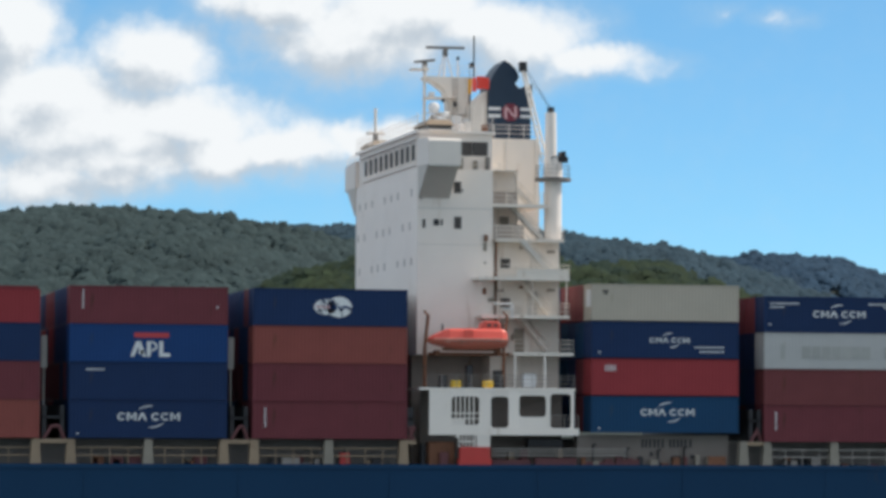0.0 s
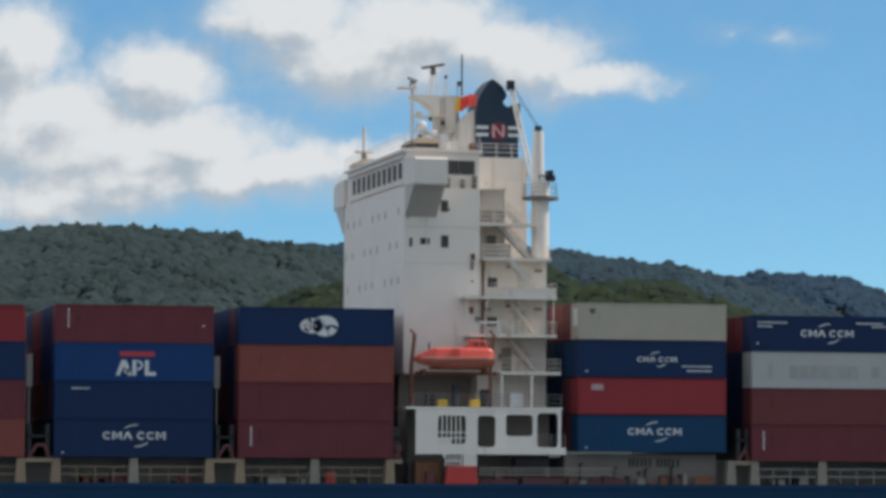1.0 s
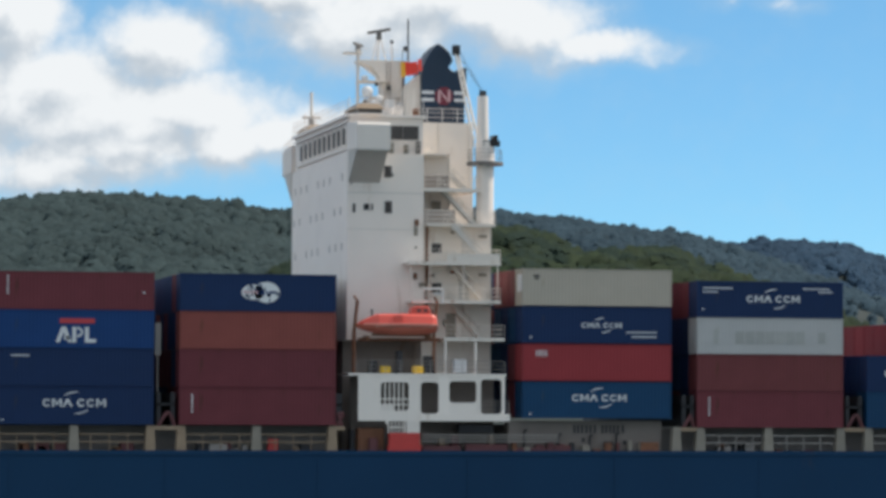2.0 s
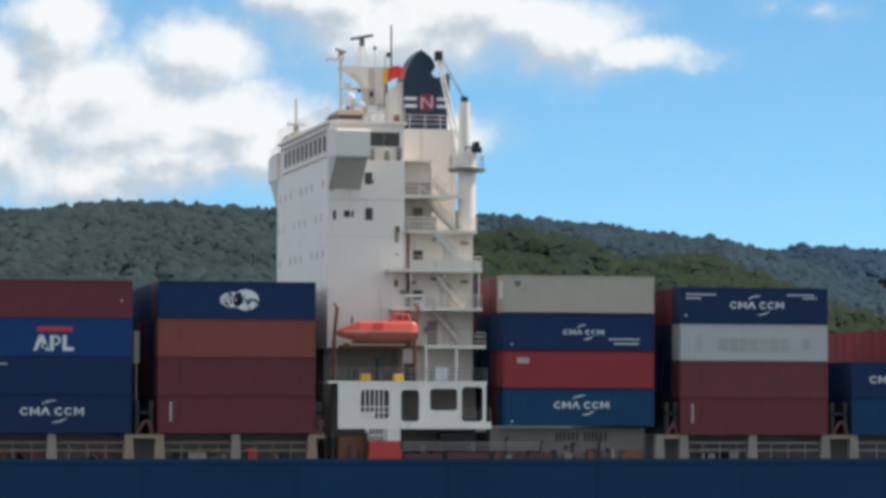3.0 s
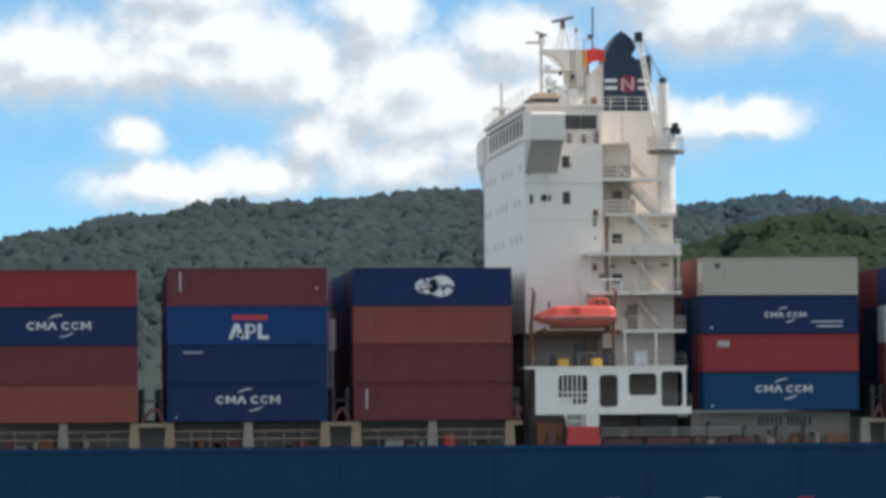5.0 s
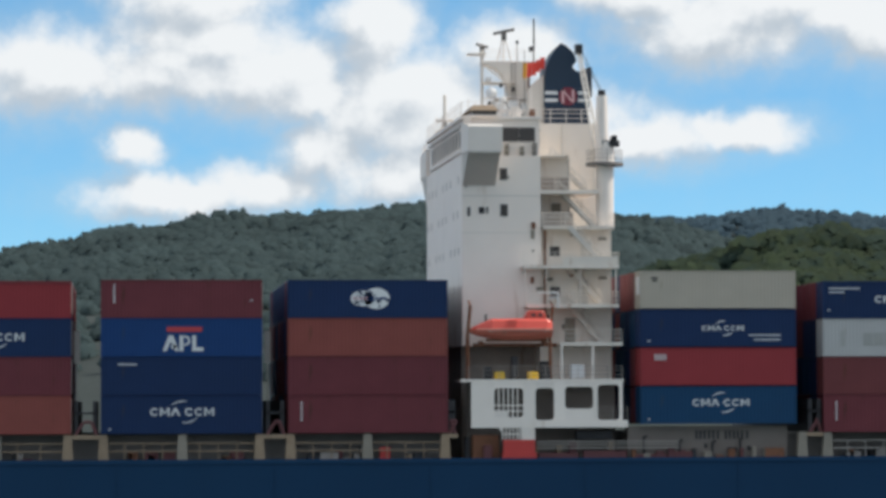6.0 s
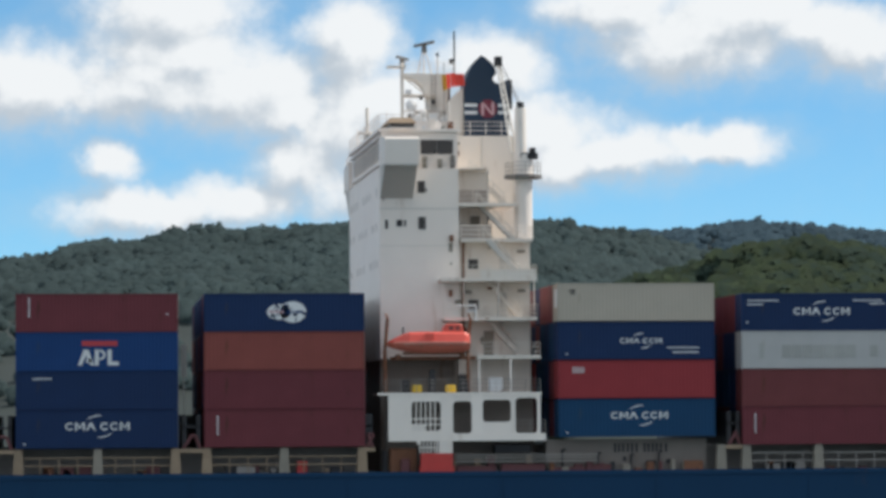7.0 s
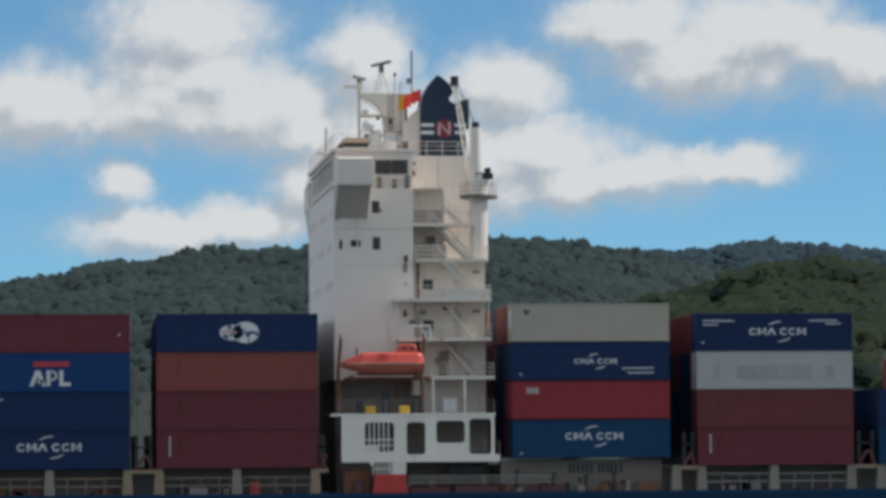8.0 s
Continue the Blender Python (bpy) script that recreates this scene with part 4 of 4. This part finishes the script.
def davits():
    for x, thick in ((53.15, 1.0), (59.6, 0.8)):
        bm = bmesh.new()
        bar(bm, (x, 1.6, 15.78), (x - 0.1, 1.2, 19.0), 0.16 * thick, 8)
        bar(bm, (x - 0.1, 1.2, 19.0), (x + 0.1, 0.9, 21.5), 0.14 * thick, 8)
        bar(bm, (x + 0.1, 0.9, 21.5), (x + 0.15, 2.6, 21.9), 0.10 * thick, 8)
        part("davit", bm, RUSTY, ship, "rusty boat davit")
    part("boat_cradle", boxes((53.6, 60.2, 2.2, 2.5, 18.35, 18.6), (54.0, 54.3, 1.2, 2.5, 18.35, 18.75), (59.0, 59.3, 1.2, 2.5, 18.35, 18.75)), RUSTY, ship)
    part("boat_beam", bars(((59.4, 1.0, 22.1), (60.2, 1.0, 22.1)), ((58.6, 1.0, 22.5), (60.1, 1.0, 22.5)), ((60.15, 1.0, 21.3), (60.15, 1.0, 22.5)), r=0.07), MARK, ship)


hull()
deck_edge()
superstructure()
lower_block()
funnel()
SCANNERS = radar_mast()
crane()
davits()


# ---- the lifeboat in its davits ----
def lifeboat():
    boat = tagged(new("lifeboat"), "orange enclosed lifeboat with a raised cabin, hung in davits", "lifeboat")
    # hull below the gunwale, then the canopy with its chamfered shoulders
    bm = bmesh.new()
    loft(bm, [[(x, w * c, 0.80 - (0.80 - lo) * h) for c, h in ((1, 0), (1, 0.15), (0.85, 0.6), (0.45, 0.95), (0, 1), (-0.45, 0.95), (-0.85, 0.6), (-1, 0.15), (-1, 0))]
              for x, w, lo in ((-3.45, 0.06, 0.55), (-3.0, 0.5, 0.36), (-2.0, 0.9, 0.12), (-0.8, 1.12, 0.0), (1.2, 1.15, 0.0), (2.4, 1.08, 0.08), (2.95, 0.95, 0.22))])
    part("boat_hull", bm, BOATHULL, boat, "stained orange hull, the shade below the gunwale put into its colour")
    bm = bmesh.new()
    loft(bm, [[(x, w * c, 0.80 + (hi - 0.80) * h) for c, h in ((1, 0), (0.98, 0.12), (0.86, 0.78), (0.70, 1), (-0.70, 1), (-0.86, 0.78), (-0.98, 0.12), (-1, 0))]
              for x, w, hi in ((-3.38, 0.12, 0.90), (-2.95, 0.5, 1.12), (-2.1, 0.85, 1.50), (-1.8, 0.98, 1.62), (0.9, 1.1, 1.64), (2.5, 1.05, 1.62), (2.8, 0.95, 1.5), (2.92, 0.9, 1.3))])
    part("canopy", soft_edges(bm, 0.025), ORANGE, boat)
    bm = bmesh.new()
    for side in (-1, 1):
        prism(bm, [(-3.0, side * 0.52), (-2.0, side * 0.92), (-0.8, side * 1.13), (1.2, side * 1.16), (2.4, side * 1.1), (2.95, side * 0.96), (2.95, side * 1.04), (2.4, side * 1.2), (1.2, side * 1.27), (-0.8, side * 1.24), (-2.0, side * 1.02), (-3.0, side * 0.6)], 0.74, 0.88, "z")
    part("fender", bm, BOATGLINT, boat, "rubbing strake, the gunwale's sun glint painted in pale orange")
    cab = bmesh.new()
    prism(cab, [(0.75, 1.55), (0.95, 2.05), (1.1, 2.25), (2.2, 2.25), (2.35, 2.1), (2.45, 1.55)], -0.72, 0.72)
    top = part("cabin", soft_edges(cab, 0.07), ORANGE, boat)
    part("cabin_window", boxes((1.3, 1.6, -0.735, 0.735, 1.8, 2.02), (1.85, 2.1, -0.735, 0.735, 1.8, 2.02)), GLASS, top)
    part("side_hatch", boxes((-0.6, 0.1, -1.09, -0.9, 1.0, 1.5)), ORANGE, boat)
    part("grab_line", bars(*[((-2.2 + i * 0.6, -1.16, 0.72), (-1.9 + i * 0.6, -1.18, 0.58)) for i in range(8)], *[((-1.9 + i * 0.6, -1.18, 0.58), (-1.6 + i * 0.6, -1.16, 0.72)) for i in range(8)], r=0.018, n=4), PALE, boat)
    for x in (-2.2, 2.7):
        part("lifting_hook", bars(((x, 0, 1.4), (x, 0, 2.0)), r=0.07), DARK, boat)
    part("keel", boxes((-2.2, 2.6, -0.1, 0.1, -0.12, 0.1)), RUSTY, boat)
    return boat


MOVING.append((lifeboat(), (56.7, 1.3, 18.85)))

# ---- containers ----
LONG, WIDE, TALL, STEP = 12.3, 2.44, 2.935, 2.95


def corrugated(length, tall, pitch=0.28, deep=0.014):
    """A pressed steel sheet in the xz plane, facing -y."""
    bm = bmesh.new()
    xs, n = [], int(length / pitch)
    for i in range(n):
        x = i * length / n
        w = length / n
        xs += [(x, 0.0), (x + w * 0.26, 0.0), (x + w * 0.5, deep), (x + w * 0.76, deep)]
    xs.append((length, 0.0))
    low = [bm.verts.new((x, y, 0)) for x, y in xs]
    top = [bm.verts.new((x, y, tall)) for x, y in xs]
    for i in range(len(xs) - 1):
        bm.faces.new((low[i], low[i + 1], top[i + 1], top[i]))
    return bm


MESHES = {}


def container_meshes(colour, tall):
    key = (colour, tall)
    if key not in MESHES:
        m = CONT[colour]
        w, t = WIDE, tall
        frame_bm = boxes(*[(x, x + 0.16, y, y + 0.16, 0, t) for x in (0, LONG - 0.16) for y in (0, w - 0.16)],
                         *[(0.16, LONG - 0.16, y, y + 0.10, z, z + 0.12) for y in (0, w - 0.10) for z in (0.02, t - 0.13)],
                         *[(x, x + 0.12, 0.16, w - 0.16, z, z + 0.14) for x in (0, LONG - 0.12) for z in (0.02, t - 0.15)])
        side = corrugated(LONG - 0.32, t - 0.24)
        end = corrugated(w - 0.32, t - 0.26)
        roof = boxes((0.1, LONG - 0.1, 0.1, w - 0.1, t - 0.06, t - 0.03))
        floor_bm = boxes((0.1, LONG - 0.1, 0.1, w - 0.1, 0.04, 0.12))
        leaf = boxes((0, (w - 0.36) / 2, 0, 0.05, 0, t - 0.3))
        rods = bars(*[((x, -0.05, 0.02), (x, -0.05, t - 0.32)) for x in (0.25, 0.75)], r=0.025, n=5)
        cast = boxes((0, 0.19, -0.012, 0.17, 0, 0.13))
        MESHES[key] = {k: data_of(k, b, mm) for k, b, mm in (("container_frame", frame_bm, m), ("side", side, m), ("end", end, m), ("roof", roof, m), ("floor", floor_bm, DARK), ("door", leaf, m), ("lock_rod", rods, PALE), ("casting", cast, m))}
    return MESHES[key]


def container(colour, label, tall=TALL, full=True):
    """A box: frame, pressed sides, end wall forward, two doors aft, roof, floor and corner castings."""
    d = container_meshes(colour, tall)
    ob = tagged(new("shipping_container", d["container_frame"]), label, "container", "containers on the deck")

    def piece(name, key, m, up=None):
        p = part(name, d[key], None, up or ob)
        p.matrix_basis = m
        return p

    piece("side_panel", "side", pose(0.16, 0.03, 0.12))
    piece("side_panel", "side", pose(LONG - 0.16, WIDE - 0.03, 0.12, 0, 0, 180))
    piece("end_panel", "end", pose(0.03, WIDE - 0.16, 0.14, 0, 0, -90))
    piece("roof", "roof", pose(0, 0, 0))
    if not full:
        piece("end_panel", "end", pose(LONG - 0.03, 0.16, 0.14, 0, 0, 90))
        return ob
    piece("floor", "floor", pose(0, 0, 0))
    for k in (0, 1):
        door = piece("door", "door", pose(LONG - 0.03, 0.18 + k * (WIDE - 0.36) / 2, 0.15, 0, 0, 90))
        if full:
            piece("lock_rod", "lock_rod", pose(0, 0, 0), door)
    if full:
        for x, y, z in ((0, 0, 0), (LONG - 0.19, 0, 0), (0, 0, tall - 0.13), (LONG - 0.19, 0, tall - 0.13)):
            piece("corner_casting", "casting", pose(x, y, z))
    return ob


def flat_mark(ob, name, rows, mat, y=-0.012):
    """Painted marks on the near side: (x, z, width, height) each a thin plate of its own."""
    for x, z, w, h in rows:
        part(name, boxes((x, x + w, y, y + 0.05, z, z + h)), mat, ob)


def swoosh(ob, x, z, r, first):
    """A curved stroke, thick in the middle and thin at its ends."""
    bm, n, last = bmesh.new(), 10, None
    for k in range(n + 1):
        a = radians(first + 38 * k / n)
        wide = 0.03 * math.sin(math.pi * min(1.0, k / n * 0.9 + 0.08)) + 0.02
        ring = [bm.verts.new((x + (r + s * wide) * math.cos(a), y, z + (r + s * wide) * math.sin(a))) for s, y in ((-1, -0.012), (1, -0.012), (1, 0.03), (-1, 0.03))]
        if last:
            for q in range(4):
                bm.faces.new((last[q], last[(q + 1) % 4], ring[(q + 1) % 4], ring[q]))
        else:
            bm.faces.new(ring)
        last = ring
    bm.faces.new(last[::-1])
    part("swoosh", bm, MARK, ob)


def plain_shape(ob, kind, x, z, w, h):
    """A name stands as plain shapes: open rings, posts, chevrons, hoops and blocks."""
    bm = bmesh.new()
    thick = 0.20 * min(w, h)
    if kind in ("ring", "hoop"):
        n, rings = 16, []
        lo, hi = (40, 320) if kind == "ring" else (-90, 90)
        for k in range(n + 1):
            a = radians(lo + (hi - lo) * k / n)
            rings.append([bm.verts.new((x + w / 2 + (w / 2 - s * thick) * math.cos(a), y, z + h / 2 + (h / 2 - s * thick) * math.sin(a))) for s, y in ((0, -0.012), (1, -0.012), (1, 0.03), (0, 0.03))])
        for a, b in zip(rings, rings[1:]):
            for q in range(4):
                bm.faces.new((a[q], a[(q + 1) % 4], b[(q + 1) % 4], b[q]))
        bm.faces.new(rings[0])
        bm.faces.new(rings[-1][::-1])
    elif kind == "chevron":
        prism(bm, [(x, z), (x + thick * 1.2, z), (x + w / 2, z + h * 0.62), (x + w - thick * 1.2, z), (x + w, z), (x + w / 2 + thick * 0.75, z + h), (x + w / 2 - thick * 0.75, z + h)], -0.012, 0.03)
    elif kind == "vee":
        prism(bm, [(x, z + h), (x + w / 2 - thick * 0.3, z + h * 0.2), (x + w / 2 + thick * 0.3, z + h * 0.2), (x + w, z + h), (x + w - thick * 0.7, z + h), (x + w / 2, z + h * 0.45), (x + thick * 0.7, z + h)], -0.012, 0.03)
    else:
        prism(bm, [(x, z), (x + w, z), (x + w, z + h), (x, z + h)], -0.012, 0.03)
    part("name_shape", bm, MARK, ob)


def name_shapes(ob, x, z, k=1.0):
    """A line's mark: plain shapes in a row with a curved stroke above and below."""
    start, h = x, 0.60 * k
    for kind in ("ring", "posts", "chevron", "", "ring", "ring", "posts"):
        if kind == "":
            x += 0.26 * k
            continue
        w = (0.66 if kind == "ring" else 0.74) * k
        if kind == "posts":
            plain_shape(ob, "block", x, z, 0.15 * k, h)
            plain_shape(ob, "block", x + w - 0.15 * k, z, 0.15 * k, h)
            plain_shape(ob, "vee", x + 0.1 * k, z, w - 0.2 * k, h)
        else:
            plain_shape(ob, kind, x, z, w, h)
        x += w + 0.08 * k
    mid = (start + x) / 2
    swoosh(ob, mid + 0.15 * k, z - 0.62 * k, 1.75 * k, 86)
    swoosh(ob, mid + 0.05 * k, z + 1.22 * k, 1.75 * k, 268)


def row_marks(ob, x, z, n, w=0.16):
    flat_mark(ob, "code_bar", [(x + i * w * 1.3, z, w, 0.115) for i in range(n)], MARK)


def upright_marks(ob, x, tall):
    flat_mark(ob, "code_bar", [(x, tall - 0.45 - i * 0.19, 0.12, 0.13) for i in range(8)], MARK)


def globe_mark(ob, x, z):
    """Two pale globes side by side with dark patches, and a coloured band across each."""
    for dx, rx, rz in ((-0.58, 0.92, 0.60), (0.50, 1.02, 0.82)):
        bm = bmesh.new()
        prism(bm, [(x + dx + rx * math.cos(a * math.pi / 12), z + rz * math.sin(a * math.pi / 12)) for a in range(24)], -0.012, 0.03)
        part("globe_disc", bm, MARK, ob)
    spots = random.Random(5)
    for k in range(26):
        a, r = spots.uniform(0, 6.28), spots.uniform(0.25, 0.95)
        dx, rx, rz = ((-0.58, 0.84, 0.54), (0.50, 0.96, 0.76))[k % 2]
        px, pz, w, h = x + dx + rx * r * math.cos(a), z + rz * r * math.sin(a), spots.uniform(0.08, 0.2), spots.uniform(0.06, 0.15)
        bm = bmesh.new()
        prism(bm, [(px + w * math.cos(q * math.pi / 3) * spots.uniform(0.7, 1.2), pz + h * math.sin(q * math.pi / 3) * spots.uniform(0.7, 1.2)) for q in range(6)], -0.02, 0.03)
        part("globe_patch", bm, CONT["navy"], ob)
    flat_mark(ob, "globe_band", [(x - 1.35 + i * 0.24, z - 0.10, 0.17, 0.2) for i in range(5)], STROKE, -0.022)
    flat_mark(ob, "globe_band", [(x + 0.1 + i * 0.3, z - 0.10, 0.2, 0.2) for i in range(4)], CONT["royal"], -0.022)


def load(ob, x, y, z):
    MOVING.append((ob, (x, y, z)))


# each bay: start, base, and the near stack from the bottom up
BAYS = [
    (10.25, 11.68, ["orange", "maroon", "navy", "red"]),
    (24.80, 11.68, ["navy", "navy", "royal", "maroon"]),
    (39.10, 11.68, ["maroon", "maroon", "orange", "navy"]),
    (66.40, 12.28, ["azure", "red", "navy", "beige"]),
    (80.85, 11.60, ["maroon", "brown", "white", "navy"]),
    (95.20, 11.60, ["azure", "navy"]),
]
WORD = {"maroon": "dull maroon", "orange": "orange-brown", "navy": "navy blue", "red": "bright red", "royal": "royal blue", "beige": "beige", "azure": "mid-blue", "brown": "reddish-brown", "white": "off-white"}
rng = random.Random(12)
ROWS = 12
for b, (bx, base, stack) in enumerate(BAYS):
    for row in range(ROWS):
        tiers = len(stack) if row == 0 or b != 5 else 3
        for t in range(tiers):
            colour = stack[t] if row == 0 else "red" if (b, t) == (5, 2) else "maroon" if t == 3 and b > 2 and row < 4 else rng.choice(("navy", "maroon", "navy", "azure") if row < 5 else ("maroon", "brown", "navy", "maroon", "navy", "orange", "red", "azure"))
            tall = 2.59 if (b, t, row) == (0, 3, 0) else TALL
            ob = container(colour, WORD[colour] + " corrugated steel shipping container stacked on the ship's deck", tall, row < 2)
            z = base + t * (STEP if b != 3 else 2.99)
            load(ob, bx + (7.7 if (b, t) == (5, 2) else 0.0), row * 2.5 + (0.5 if (b, t, row) == (0, 3, 0) else 0.0), z)
            if row:
                continue
            key = (b, t)
            if key in ((1, 0), (3, 0)):
                name_shapes(ob, 3.75 if b == 1 else 4.1, 1.38, 1.0 if b == 1 else 0.92)
                row_marks(ob, 0.6, 0.3, 1)
            elif key == (3, 2):
                name_shapes(ob, 4.85, 1.25, 0.68)
                row_marks(ob, 8.6, 0.85, 12)
                row_marks(ob, 9.0, 0.5, 10)
                row_marks(ob, 0.6, 0.4, 1)
            elif key == (4, 3):
                name_shapes(ob, 4.15, 1.24, 0.92)
                row_marks(ob, 0.5, 2.3, 12)
                row_marks(ob, 0.5, 2.0, 6)
                row_marks(ob, 8.9, 2.3, 11)
                row_marks(ob, 10.2, 2.05, 6)
                row_marks(ob, 0.4, 0.6, 1)
            elif key in ((0, 2), (5, 1)):
                name_shapes(ob, 3.9 if b == 0 else 1.5, 1.2)
            elif key == (1, 2):
                plain_shape(ob, "chevron", 4.7, 0.42, 1.25, 1.2)
                plain_shape(ob, "block", 5.35, 0.62, 0.4, 0.3)
                plain_shape(ob, "block", 5.98, 0.42, 0.3, 1.2)
                plain_shape(ob, "hoop", 5.85, 0.82, 0.95, 0.8)
                plain_shape(ob, "block", 6.95, 0.42, 0.3, 1.2)
                plain_shape(ob, "block", 7.25, 0.42, 0.55, 0.28)
                flat_mark(ob, "name_stripe", [(5.0, 1.9, 2.7, 0.38)], MARKRED)
            elif key == (1, 1):
                row_marks(ob, 1.3, 2.3, 7)
            elif key == (1, 3):
                upright_marks(ob, 0.95, tall)
                row_marks(ob, 11.4, 1.3, 1)
            elif key in ((2, 0), (4, 0)):
                upright_marks(ob, 0.95, tall - 0.2)
            elif key == (2, 3):
                globe_mark(ob, 6.3, 1.5)
            elif key == (3, 1):
                flat_mark(ob, "code_bar", [(1.15, 1.95, 0.09, 0.48), (1.36, 1.95, 0.09, 0.48), (1.55, 1.95, 0.09, 0.48), (1.76, 1.95, 0.08, 0.48), (1.95, 1.95, 0.08, 0.48)], MARK)
            elif key == (4, 2):
                flat_mark(ob, "faded_block", [(1.4, 0.8, 0.35, 1.2), (10.2, 0.9, 0.6, 0.9)] + [(3.2 + i * 0.85, 0.85, 0.75, 1.0) for i in range(7)], FAINT, -0.002)
            elif key == (3, 3):
                flat_mark(ob, "code_bar", [(0.9, 2.3, 0.5, 0.14), (1.0, 2.1, 0.35, 0.12)], FADED)
                # added white plate paints the bright reflection at the container's end
                part("placard", boxes((-0.03, 0.05, 0.25, 1.6, 1.1, 2.5)), MARK, ob)


# ---- what moves ----
def motions():
    for ob, (x, y, z) in MOVING:
        walk(ob, [(t, pose(run + x, RANGE + DRIFT * run + y, z)) for t, run in RUN])
    for ob, place, first, rate in ((SCANNERS[0], (57.8, 16.0, 44.62), -5, -180), (SCANNERS[1], (55.95, 15.6, 43.4), -55, -180)):
        walk(ob, [(t / 4, pose(*place, 0, 0, first + rate * max(0.0, t / 4 - 0.65))) for t in range(33)])
    for i, ob in enumerate(FLAG):
        rows = []
        for k in range(41):
            t = k * 0.2
            w = max(0.0, t - 0.6) * 7.0
            rows.append((t, pose(58.80 + 0.36 * i, 11.6 + 0.10 * math.sin(w - i * 0.9) * (i > 0), 40.95 + 0.10 * i - 0.05 * i * math.sin(w * 0.4 - i), 0, 6 * math.sin(w * 0.4), 22 * math.cos(w - i * 0.9))))
        walk(ob, rows)


motions()
